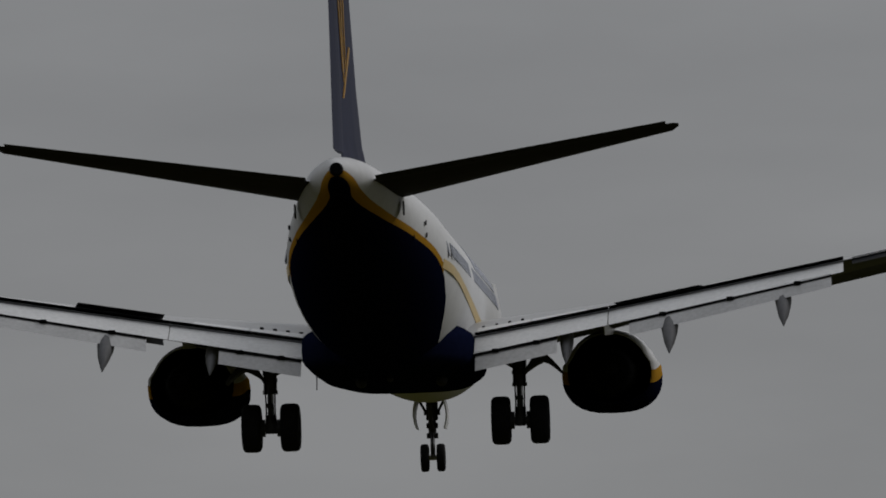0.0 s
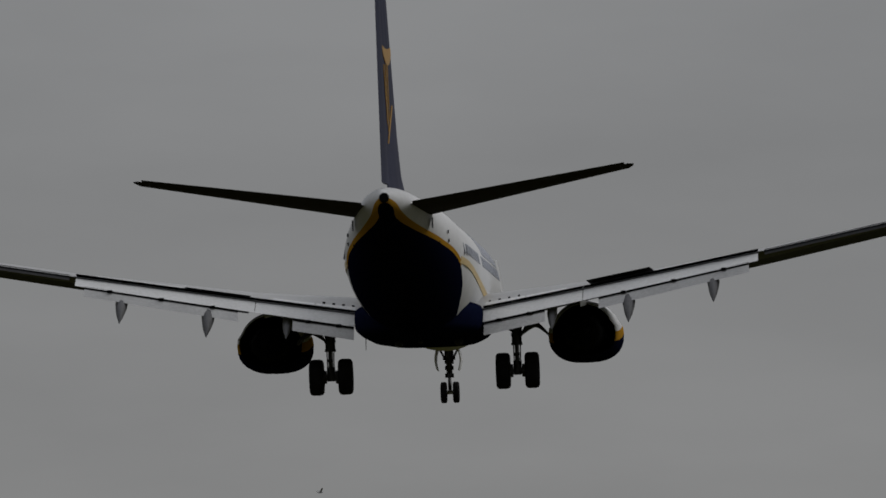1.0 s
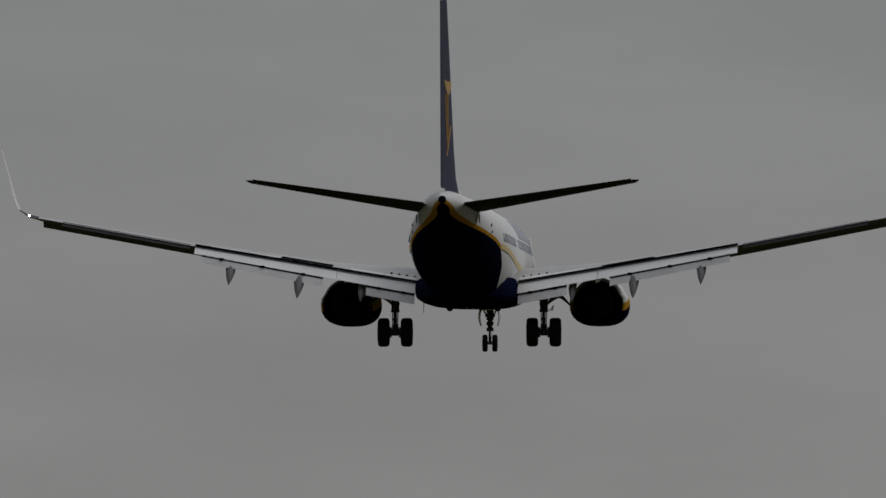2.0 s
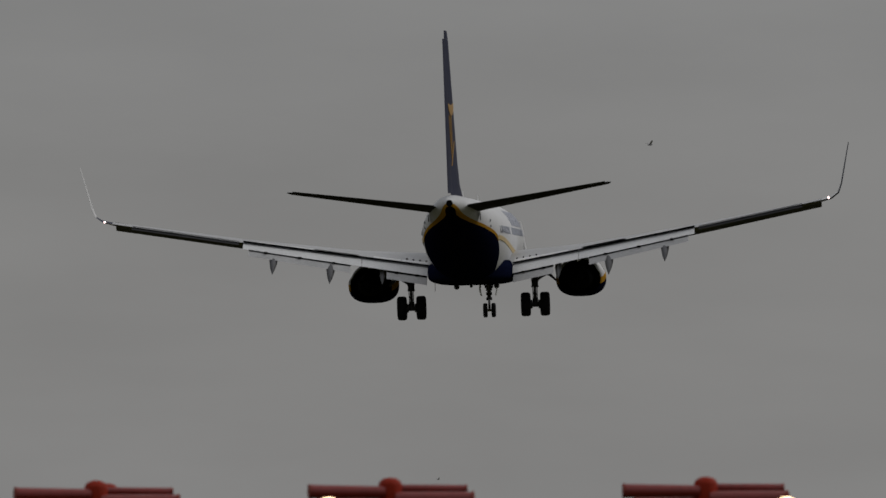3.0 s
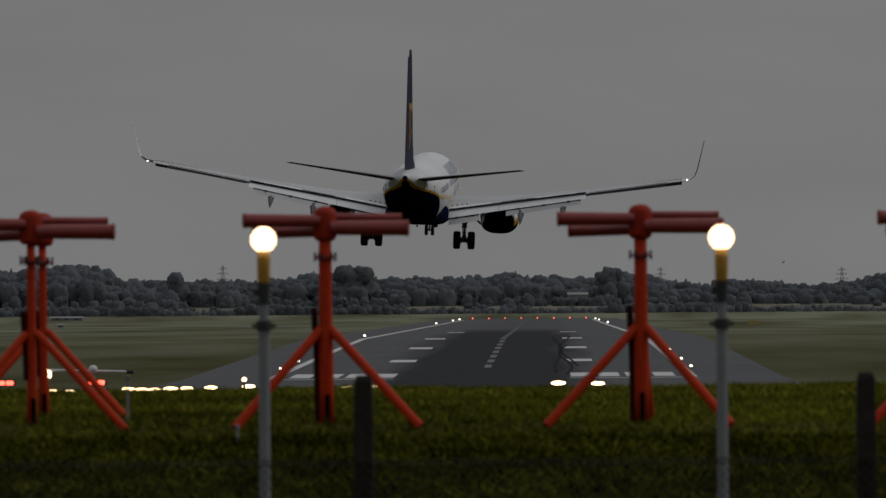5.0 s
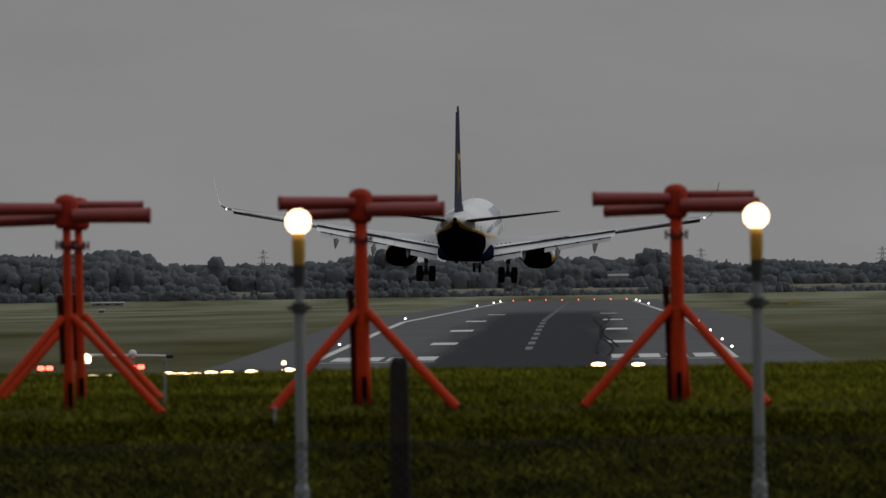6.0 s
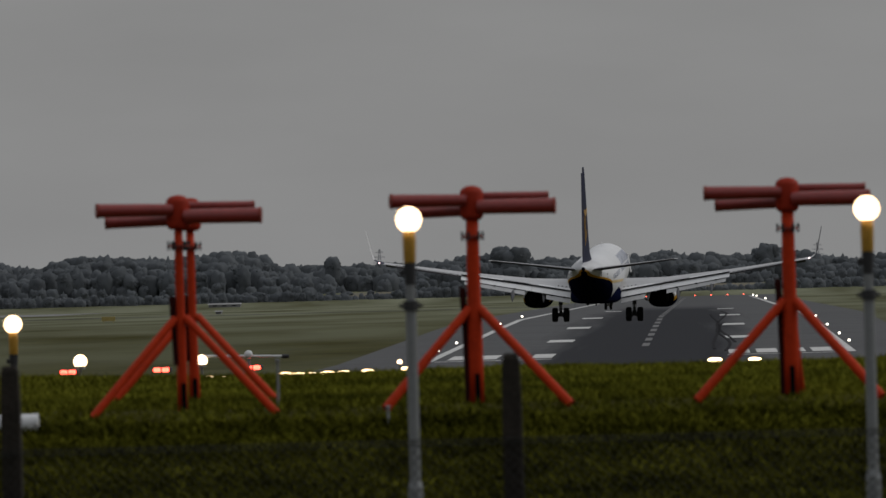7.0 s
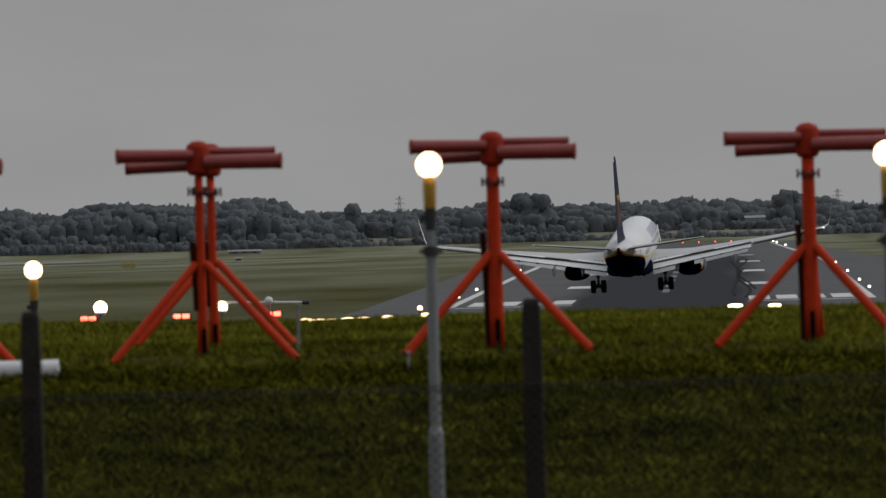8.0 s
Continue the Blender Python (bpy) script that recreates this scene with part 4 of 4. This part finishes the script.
        rod(bm, Vector((bx, by, bz)) - d * 0.01, Vector((bx, by, bz)) + d * 0.012, r2 * 1.06, seg=20)
        part("end_cap", bm, dark_red, tube)
    return ob


# ---- tall lamp posts ----
def make_lamp_post(x, y, z):
    foot = ground_z(y)
    ob = empty("approach_lamp_post", pose(x, y, foot), label="grey post with a lit warm lamp and yellow lamp holder", category="lamp post", group="approach lamp posts")
    h = z - foot
    bm = bmesh.new()
    rod(bm, (0, 0, 0), (0, 0, h - 0.62), 0.041, 0.04, 18)
    if h > 1.9:
        rod(bm, (0, 0, 0), (0, 0, 0.55), 0.057, 0.055, 18)
        rod(bm, (0, 0, 0.55), (0, 0, 0.6), 0.055, 0.042, 18)
    rod(bm, (0, 0, h - 0.64), (0, 0, h - 0.44), 0.034, 0.033, 18)
    pole = part("pole", bm, galvanised, ob, "galvanised grey pole")
    for q, r in ((h - 0.62, 0.056),):
        if q > 0.1:
            bm = bmesh.new()
            rod(bm, (0, 0, q - 0.035), (0, 0, q + 0.035), r, seg=18)
            rod(bm, (-0.085, 0, q), (0.085, 0, q), 0.014, seg=8)
            part("clamp", bm, black_iron, pole, "black clamp")
    bm = bmesh.new()
    rod(bm, (0, 0, h - 0.47), (0, 0, h - 0.31), 0.036, 0.046, 18)
    box(bm, (0.05, 0.03, 0.05), (-0.05, 0, h - 0.38), bevel=0.008)
    part("sleeve", bm, black_iron, pole, "black break-off sleeve below the lamp holder")
    bm = bmesh.new()
    loft(bm, [[(r * math.cos(a), r * math.sin(a), q) for a in [2 * math.pi * i / 18 for i in range(18)]]
              for q, r in ((h - 0.34, 0.03), (h - 0.3, 0.044), (h - 0.14, 0.048), (h - 0.08, 0.042))])
    part("lamp_holder", bm, lamp_yellow, ob, "yellow lamp holder", smooth=True)
    bm = bmesh.new()
    ball(bm, (0, 0, h), 0.092, u=24, v=16)
    part("lamp", bm, lamp_glow, ob, "glowing warm white lamp", smooth=True)
    return ob


# ---- fence ----
def make_fence():
    fence = empty("chain_link_fence", pose(0, 60, ground_z(60)), label="chain-link fence between weathered concrete posts", category="fence")
    g = 0.0
    for x in (-8.145, -4.705, -1.265, 2.175, 5.615):
        bm = bmesh.new()
        loft(bm, [[(x + sx * w, sy * w, q) for sx, sy in ((-1, -1), (1, -1), (1, 1), (-1, 1))] for q, w in ((g, 0.072), (1.3, 0.066), (1.53, 0.06), (1.57, 0.045))])
        bmesh.ops.bevel(bm, geom=list(bm.edges), offset=0.006, segments=1, affect="EDGES")
        part("post", bm, concrete_post, fence, "dark weathered concrete post")
    for q in (0.985, 0.955, 0.06):
        bm = bmesh.new()
        rod(bm, (-9, -0.08, q), (6.5, -0.08, q), 0.005, seg=6)
        part("line_wire", bm, wire_metal, fence)
    # woven wires
    verts, faces = [], []
    pitch, r = 0.072, 0.0034
    def wire(a, b):
        k = len(verts)
        for p in (a, b):
            for dx, dy in ((-r, 0), (r, 0), (0, -r)):
                verts.append((p[0] + dx, p[1] + dy, p[2]))
        for i in range(3):
            j = (i + 1) % 3
            faces.append((k + i, k + j, k + 3 + j, k + 3 + i))
    n = int(0.98 / (pitch / 2))
    for c in range(int(15.5 / pitch)):
        x = -9 + c * pitch
        for i in range(n):
            z0, z1 = g + 0.98 - i * pitch / 2, g + 0.98 - (i + 1) * pitch / 2
            for s in (1, -1):
                x0 = x + s * (pitch / 2 if i % 2 else 0)
                x1 = x + s * (0 if i % 2 else pitch / 2)
                wire((x0, -0.085 - 0.004 * s, z0), (x1, -0.085 - 0.004 * s, z1))
    me = bpy.data.meshes.new("wire_mesh")
    me.from_pydata(verts, [], faces)
    me.materials.append(wire_metal)
    ob = new("wire_mesh", me)
    ob.parent = fence
    tagged(ob, "thin woven wire", kind="stuff")


def make_stake(x, y, z1):
    bm = bmesh.new()
    rod(bm, (x, y, ground_z(y) - 0.05), (x, y, z1), 0.012, 0.011, 8)
    box(bm, (0.04, 0.04, 0.03), (x, y, z1), bevel=0.006)
    tagged(part("marker_stake", bm, pylon_steel, None, "thin grey marker stake in the grass"), category="stake")


def make_drum():
    ob = empty("marker_tube", pose(-5.8, 73.6, ground_z(73.6) + 0.1), label="white tube with one red end lying in the grass", category="tube")
    bm = bmesh.new()
    rod(bm, (-0.55, 0, 0), (0.2, 0, 0), 0.08, seg=16)
    part("tube", bm, white_paint, ob)
    for a, b in ((0.2, 0.24), (-0.66, -0.55)):
        bm = bmesh.new()
        rod(bm, (a, 0, 0), (b, 0, 0), 0.082, seg=16)
        part("end", bm, flap_paint if a > 0 else orange_paint, ob)


def blades(name, label, mat, n, y0, y1, h0, h1, seed, wide=1.0, lay=0.5):
    """Blades of grass scattered in patches over a stretch of the bank."""
    rng = np.random.default_rng(seed)
    y = rng.uniform(y0, y1, n)
    x = rng.uniform(-0.085, 0.066, n) * y - 1.0
    patch = np.array([noise.noise((a * 1.6, b * 0.7, seed)) + 0.5 * noise.noise((a * 5, b * 3, seed)) for a, b in zip(x, y)])
    z = np.interp(y, [c[0] for c in CAMBER], [c[1] for c in CAMBER]) - 0.02 + np.array([0.05 * noise.noise((a * 0.25, b * 0.2, 3)) for a, b in zip(x, y)])
    h = rng.uniform(h0, h1, n) * (1 + 0.45 * patch + 0.5 * rng.random(n) ** 6)
    w = rng.uniform(0.008, 0.018, n) * wide
    ang = rng.uniform(0, math.pi, n)
    lean = rng.normal(0, lay, (n, 2)) * h[:, None]
    v = np.empty((n, 3, 3))
    v[:, 0] = np.stack([x - w * np.cos(ang), y - w * np.sin(ang), z], 1)
    v[:, 1] = np.stack([x + w * np.cos(ang), y + w * np.sin(ang), z], 1)
    v[:, 2] = np.stack([x + lean[:, 0], y + lean[:, 1], z + h], 1)
    me = bpy.data.meshes.new(name)
    me.from_pydata(v.reshape(-1, 3).tolist(), [], np.arange(3 * n).reshape(-1, 3).tolist())
    me.materials.append(mat)
    tagged(new(name, me), label, "grass", kind="stuff")


def make_grass_tufts():
    blades("mown_grass", "short uneven grass on top of the bank", grass_blade, 170000, 71.5, 100, 0.04, 0.085, 4, 1.2, 0.8)
    blades("rough_grass", "longer rough grass and weeds on the bank, shade put into their dark colour", shaded_weed, 220000, 58, 74, 0.045, 0.1, 5, 1.8, 1.1)


# ---- far woods ----
def ico_points(level):
    bm = bmesh.new()
    bmesh.ops.create_icosphere(bm, subdivisions=level, radius=1)
    vs = np.array([v.co[:] for v in bm.verts])
    fs = np.array([[v.index for v in f.verts] for f in bm.faces])
    bm.free()
    return vs, fs


def clump_mesh(name, blobs, rng):
    """Lobed leafy masses and small leaf clumps as one mesh. blobs: x, y, z, radius, half height."""
    large, lfs = ico_points(3)
    large = large / ((np.hypot(large[:, 0], large[:, 1]) ** 2.8 + np.abs(large[:, 2]) ** 2.8) ** (1 / 2.8))[:, None]
    lobes = np.array([[0.2 * noise.noise(v * 2.1 + Vector((9 * k, 0, 0))) + 0.2 * noise.noise(v * 6 + Vector((0, 9 * k, 0))) + 0.16 * noise.noise(v * 14 + Vector((0, 0, 9 * k)))
                       for v in map(Vector, large)] for k in range(16)])
    small = np.array([(1, 0, 0), (-1, 0, 0), (0, 1, 0), (0, -1, 0), (0, 0, 1), (0, 0, -1)], float)
    sfs = np.array([(0, 2, 4), (2, 1, 4), (1, 3, 4), (3, 0, 4), (2, 0, 5), (1, 2, 5), (3, 1, 5), (0, 3, 5)])
    verts, faces, k = [], [], 0
    for x, y, z, r, h in blobs:
        if r > 0.7:
            v, fs = large * (1 + lobes[rng.integers(16)][:, None]), lfs
        else:
            q, _ = np.linalg.qr(rng.normal(size=(3, 3)))
            v, fs = (small * rng.uniform(0.6, 1.3, (6, 1))) @ q, sfs
        verts.append(v * np.array([r, r, h]) + np.array([x, y, z]))
        faces.append(fs + k)
        k += len(v)
    me = bpy.data.meshes.new(name)
    me.from_pydata(np.concatenate(verts).tolist(), [], np.concatenate(faces).tolist())
    me.polygons.foreach_set("use_smooth", [True] * len(me.polygons))
    me.materials.append(hazed_leaf)
    return me


SKYLINE = [(-330, 11), (-281, 11.6), (-259, 8.6), (-252, 12.6), (-228, 13), (-208, 11.3), (-197, 12.8), (-184, 13.6), (-173, 11.8), (-168, 7.8), (-158, 7), (-140, 7.6), (-111, 6.6),
           (-94, 9.3), (-80, 9.6), (-61, 7.6), (-51, 8.4), (-44, 7.2), (-38, 8.5), (-34, 7.2), (-30, 8.6), (-24, 7.2), (-17.5, 9.8), (-7, 8.0), (5, 7.9), (16, 7.1),
           (24, 10), (31, 9.2), (38, 8.2), (49, 5.6), (62, 4.9), (73, 6.8), (84, 6.3), (94, 4.6), (104, 4), (110, 5.3), (117, 5), (124, 6.5), (132, 9), (170, 8)]


def crown_blobs(rng, x, y, top, width, height, n):
    """One rounded crown with uneven lobes, and small leaf clumps over its outline."""
    z = top - height * 0.5
    out = [(x, y, z, width * 0.5, height * 0.5)]
    for k in range(4):
        a = rng.uniform(0, 2 * math.pi)
        r = width * rng.uniform(0.2, 0.32)
        out.append((x + width * 0.3 * math.cos(a), y + width * 0.3 * math.sin(a), z + height * rng.uniform(0.0, 0.3), r, r * rng.uniform(0.8, 1.1)))
    for _ in range(n):
        b = out[rng.integers(5)]
        a, u = rng.uniform(0, 2 * math.pi), rng.uniform(-0.1, 1)
        c = math.sqrt(1 - u * u)
        r = rng.uniform(0.2, 0.55)
        out.append((b[0] + b[3] * c * math.cos(a), b[1] + b[3] * c * math.sin(a), b[2] + b[4] * u, r, r * rng.uniform(0.6, 1.0)))
    return out


def make_woods():
    rng = np.random.default_rng(11)
    xs, zs = [p[0] for p in SKYLINE], [p[1] for p in SKYLINE]
    blobs = []
    def row(x, x1, y, spread, top, width, height, step, n, keep=lambda x: True):
        while x < x1:
            q = y + rng.uniform(-spread, spread)
            if keep(x):
                blobs.extend(crown_blobs(rng, x, q, top(x, q), rng.uniform(*width), rng.uniform(*height), n))
            x += rng.uniform(*step)
    def line(x):
        return float(np.interp(x, xs, zs))
    def dry(x):
        return any(a < x < b for a, b in DRY)
    # the skyline's trees, lower crowns before them, scrub on the slope and a hedge along its foot
    row(-330, 170, 3425, 16, lambda x, y: line(x) + rng.uniform(-1.0, 0.2), (6, 10), (11, 14), (2.8, 4.4), 130)
    row(-330, 170, 3400, 8, lambda x, y: line(x) - rng.uniform(1.5, 3.5), (6, 9), (10, 12), (3, 4.6), 110)
    row(-330, 170, 3370, 8, lambda x, y: line(x) - rng.uniform(3.5, 6), (5, 9), (9, 12), (3.2, 5.2), 110)
    row(-330, -160, 3345, 12, lambda x, y: line(x) - rng.uniform(5.0, 9.0), (5, 9), (9, 12), (3, 5), 110)
    row(-330, 170, 3335, 12, lambda x, y: ground_z(y) + rng.uniform(2.5, 5.0), (3.5, 6), (7, 10), (3, 5), 90, lambda x: not dry(x) or rng.random() < 0.35)
    row(-330, 170, 3240, 25, lambda x, y: ground_z(y) + rng.uniform(0.9, 2.4), (2, 3.6), (4, 5), (1.5, 2.6), 45, lambda x: not dry(x) or rng.random() < 0.2)
    row(-330, 170, 3150, 20, lambda x, y: ground_z(y) + rng.uniform(0.8, 2.2), (1.8, 3.2), (4, 5), (1.4, 2.4), 45, lambda x: not dry(x) or rng.random() < 0.2)
    row(-330, 170, 3095, 10, lambda x, y: ground_z(y) + (rng.uniform(1.2, 2.2) if dry(x) else rng.uniform(1.8, 3.8)), (2.5, 4.5), (5, 8), (1.5, 2.6), 70)
    row(3, 20, 3336, 2, lambda x, y: rng.uniform(-1.0, 0.0), (3, 5), (6, 7), (1.6, 2.4), 60)
    tagged(new("far_woods", clump_mesh("far_woods", blobs, rng)), "belt of trees and scrub beyond the airfield, haze put into its colour", "woods", kind="stuff")


DRY = ((-138, -112), (-52, -16), (-6, 22), (72, 135))


def make_dry_fields():
    for x0, x1 in DRY:
        tagged(strip("dry_field", x0, x1, 3150, 3325, 0.12, dry_grass, None, "strip of pale dry grass on the far slope"), category="field", kind="structure")


def make_tree(x, y, height, width, n, seed):
    rng = np.random.default_rng(seed)
    g = ground_z(y)
    ob = empty("tree", pose(x, y, g), label="dark rounded tree standing above the far woods", category="tree")
    bm = bmesh.new()
    rod(bm, (0, 0, -0.3), (0, 0, height * 0.5), width * 0.05, width * 0.025, 8)
    for k in range(5):
        a = k * 1.3
        rod(bm, (0, 0, height * (0.25 + 0.05 * k)), (width * 0.3 * math.cos(a), width * 0.3 * math.sin(a), height * (0.5 + 0.07 * k)), width * 0.02, width * 0.008, 6)
    part("trunk", bm, bark, ob)
    crown = new("crown", clump_mesh("crown", crown_blobs(rng, 0, 0, height, width, height * 0.8, n), rng))
    crown.parent = ob
    tagged(crown, "ragged crown, haze put into its leaf colour")


def make_pylon(x, y, top):
    ob = empty("pylon", pose(x, y, ground_z(y)), label="thin grey lattice electricity pylon", category="pylon", group="pylons")
    h = top - ground_z(y)
    bm = bmesh.new()
    for sx in (-1, 1):
        for sy in (-1, 1):
            rod(bm, (sx * 1.3, sy * 1.3, 0), (sx * 0.22, sy * 0.22, h), 0.12, 0.08, 5)
    for k in range(7):
        s = k / 7
        w, w2 = 1.3 - 1.08 * s, 1.3 - 1.08 * (s + 1 / 7)
        for sx in (-1, 1):
            rod(bm, (sx * w, -w, h * s), (-sx * w2, -w2, h * (s + 1 / 7)), 0.06, seg=4)
    part("lattice", bm, pylon_steel, ob)
    for q, w in ((0.66, 2.6), (0.8, 2.2), (0.92, 1.6)):
        bm = bmesh.new()
        rod(bm, (-w, 0, h * q), (w, 0, h * q), 0.08, seg=5)
        rod(bm, (-w, 0, h * q), (0, 0, h * (q + 0.05)), 0.05, seg=4)
        rod(bm, (w, 0, h * q), (0, 0, h * (q + 0.05)), 0.05, seg=4)
        part("crossarm", bm, pylon_steel, ob)


def make_house(x, y, w, h, label, rise=1.6):
    z = ground_z(y)
    ob = empty("building", pose(x, y, z), label=label, category="building")
    bm = bmesh.new()
    box(bm, (w, 6, h), (0, 0, h / 2))
    part("wall", bm, hut_grey, ob, "pale rendered wall")
    bm = bmesh.new()
    loft(bm, [[(sx * (w / 2 + 0.3), -3.3, h), (sx * (w / 2 + 0.3), 3.3, h), (sx * (w / 2 + 0.3), 0, h + rise)] for sx in (-1, 1)])
    part("roof", bm, hut_grey, ob, "pale grey pitched roof")
    for k in range(3):
        bm = bmesh.new()
        box(bm, (w * 0.14, 0.1, h * 0.35), (w * (k - 1) * 0.3, -3.03, h * 0.55))
        part("window", bm, dark_grey, ob)


def make_sign(x, y, w):
    bm = bmesh.new()
    box(bm, (w, 0.3, 0.9), (x, y, ground_z(y) + 0.75), bevel=0.03)
    for dx in (-0.35, 0.35):
        rod(bm, (x + dx * w, y, ground_z(y) - 0.1), (x + dx * w, y, ground_z(y) + 0.4), 0.06, seg=8)
    tagged(part("taxiway_sign", bm, sign_yellow, None, "low yellow taxiway sign board in the grass"), category="sign")


def make_gull(name, span):
    """A gull with raised wings."""
    ob = empty(name, label="grey gull gliding with raised wings", category="bird")
    bm = bmesh.new()
    loft(bm, [[(r * math.cos(a), y, r * math.sin(a)) for a in [i * math.pi / 4 for i in range(8)]]
              for y, r in ((-0.24 * span, 0.012 * span), (-0.12 * span, 0.04 * span), (0.05 * span, 0.055 * span), (0.16 * span, 0.03 * span), (0.22 * span, 0.008 * span))])
    part("body", bm, gull_feather, ob, smooth=True)
    for s in (1, -1):
        bm = bmesh.new()
        loft(bm, [foil((0, 0.08 * span, 0.02), (0, -0.1 * span, 0.02), 0.03), foil((s * 0.24 * span, 0.1 * span, 0.17 * span), (s * 0.24 * span, -0.05 * span, 0.17 * span), 0.025),
                  foil((s * 0.5 * span, -0.05 * span, 0.2 * span), (s * 0.5 * span, -0.1 * span, 0.2 * span), 0.012)])
        part("wing", bm, gull_feather, ob, "narrow raised wing")
    return ob


make_ground()
make_runway()
stand = make_antenna(pose(-1.903, 75, 0.602, 0, 0, 3))
copy_thing(stand, pose(0.798, 75, 0.601, 0, 0, -4))
make_antenna(pose(-4.424, 75, 0.587, 0, 0, 5), False, 0.66)
make_antenna(pose(-4.50, 78, 0.59, 0, 0, 3), True, 0.66)
copy_thing(stand, pose(-6.82, 75, 0.6, 0, 0, 2))
copy_thing(stand, pose(3.53, 75, 0.593, 0, 0, 0))
make_lamp_post(-2.041, 63, 2.102)
make_lamp_post(1.252, 63, 2.095)
make_lamp_post(-7.055, 90, 1.308)
make_fence()
make_stake(-3.627, 75.5, 1.0)
make_stake(-2.61, 73.5, 0.6)
make_drum()
make_field_lights()
for px in (-14.55, -12.41, -10.32):
    make_papi(px, 200, -0.29)
make_boom()
make_grass_tufts()
make_woods()
make_dry_fields()
make_tree(-143.3, 3370, 13.6, 6.0, 260, 3)
make_tree(-74.5, 3370, 14.4, 14, 420, 4)
make_tree(23.5, 3370, 14.2, 8, 320, 6)
for px, top in ((-126.3, 12.7), (-91, 10.5), (43.7, 11.0), (114, 10.5)):
    make_pylon(px, 3400, top)
make_house(11.3, 3350, 7.5, 4.2, "small pale house among far trees", 0.9)
make_house(-166, 3020, 11, 0.9, "low pale airfield hut", 0.5)
make_sign(47, 2000, 3.0)
make_sign(-124, 1815, 2.8)
make_house(-128, 2300, 1.4, 0.7, "small pale equipment hut in the grass", 0.25)
bm = bmesh.new()
box(bm, (0.16, 0.03, 0.05), (-7.5, 99, ground_z(99) + 0.05), bevel=0.006)
rod(bm, (-7.5, 99, ground_z(99) - 0.05), (-7.5, 99, ground_z(99) + 0.05), 0.012, seg=6)
tagged(part("marker_board", bm, lamp_yellow, None, "small dull yellow marker board in the grass"), category="marker")
gull = make_gull("gull", 1.1)
far_gull = make_gull("far_gull", 0.6)



def motions():
    walk(airliner, [
        (0.0, fly(-5.00, 199.89, 24.60, -1.92, 4.29, -1.18)),
        (0.5, fly(-5.20, 234.11, 22.75, -1.88, 3.79, -1.57)),
        (1.0, fly(-5.40, 268.33, 20.85, -1.87, 2.65, -1.52)),
        (1.5, fly(-5.65, 302.89, 18.90, -2.03, 2.02, 0.63)),
        (3.0, fly(-6.38, 405.44, 13.17, -1.89, 1.66, -1.64)),
        (3.5, fly(-6.44, 438.72, 10.81, -1.53, 1.90, -2.76)),
        (4.0, fly(-6.75, 473.61, 8.65, -1.46, 2.33, -1.60)),
        (4.5, fly(-7.48, 508.86, 6.43, -1.68, 2.84, 0.51)),
        (5.0, fly(-8.08, 543.15, 4.51, -1.93, 3.06, 2.47)),
        (6.5, fly(-8.52, 647.26, -0.44, -1.91, 2.24, 1.52)),
        (7.0, fly(-8.38, 680.82, -2.17, -2.48, 2.99, 0.85)),
        (7.5, fly(-8.18, 713.88, -3.60, -2.28, 3.59, -1.08)),
        (8.0, fly(-8.00, 746.36, -4.57, -2.24, 4.29, -1.34)),
    ])
    for side, turns in ((-1, ((0.0, 7), (0.5, 3), (1.0, 0), (1.5, 8), (2.2, 2), (3.0, 0), (5.0, 0), (8.0, 0))),
                        (1, ((0.0, 0), (0.5, 2), (1.0, 9), (1.5, 0), (3.0, 2), (3.5, 11), (4.0, 4), (4.5, 9), (5.0, 0), (8.0, 0)))):
        spoiler, seat = SPOILERS[side]
        walk(spoiler, [(t, seat @ pose(0, 0, 0, -a)) for t, a in turns])
    walk(gull, [
        (0.0, fly(-30.9, 650.0, 46.7, -60, 5, -12)),
        (1.2, fly(-17.8, 650.0, 38.4, -60, 5, -12)),
        (1.5, fly(-12.3, 650.0, 34.9, -60, 5, -12)),
        (1.7, fly(-8.8, 650.0, 34.1, -60, 5, -12)),
        (2.8, fly(0.6, 650.0, 33.9, -60, 5, -12)),
        (3.0, fly(2.9, 650.0, 32.9, -60, 5, -12)),
        (3.2, fly(4.1, 650.0, 31.9, -60, 5, -12)),
        (3.5, fly(6.0, 650.0, 32.6, -60, 5, -12)),
        (8.0, fly(60.0, 650.0, 70.0, -60, 5, -12)),
    ])
    walk(far_gull, [
        (0.0, fly(-40.7, 700.0, 16.9, -60, 5, -12)),
        (3.0, fly(-13.9, 700.0, 8.6, -60, 5, -12)),
        (3.5, fly(-6.5, 700.0, 6.3, -60, 5, -12)),
        (4.0, fly(1.8, 700.0, 4.5, -60, 5, -12)),
        (4.5, fly(10.1, 700.0, 4.0, -60, 5, -12)),
        (5.0, fly(18.8, 700.0, 3.9, -60, 5, -12)),
        (8.0, fly(75.0, 700.0, 18.0, -60, 5, -12)),
    ])


motions()
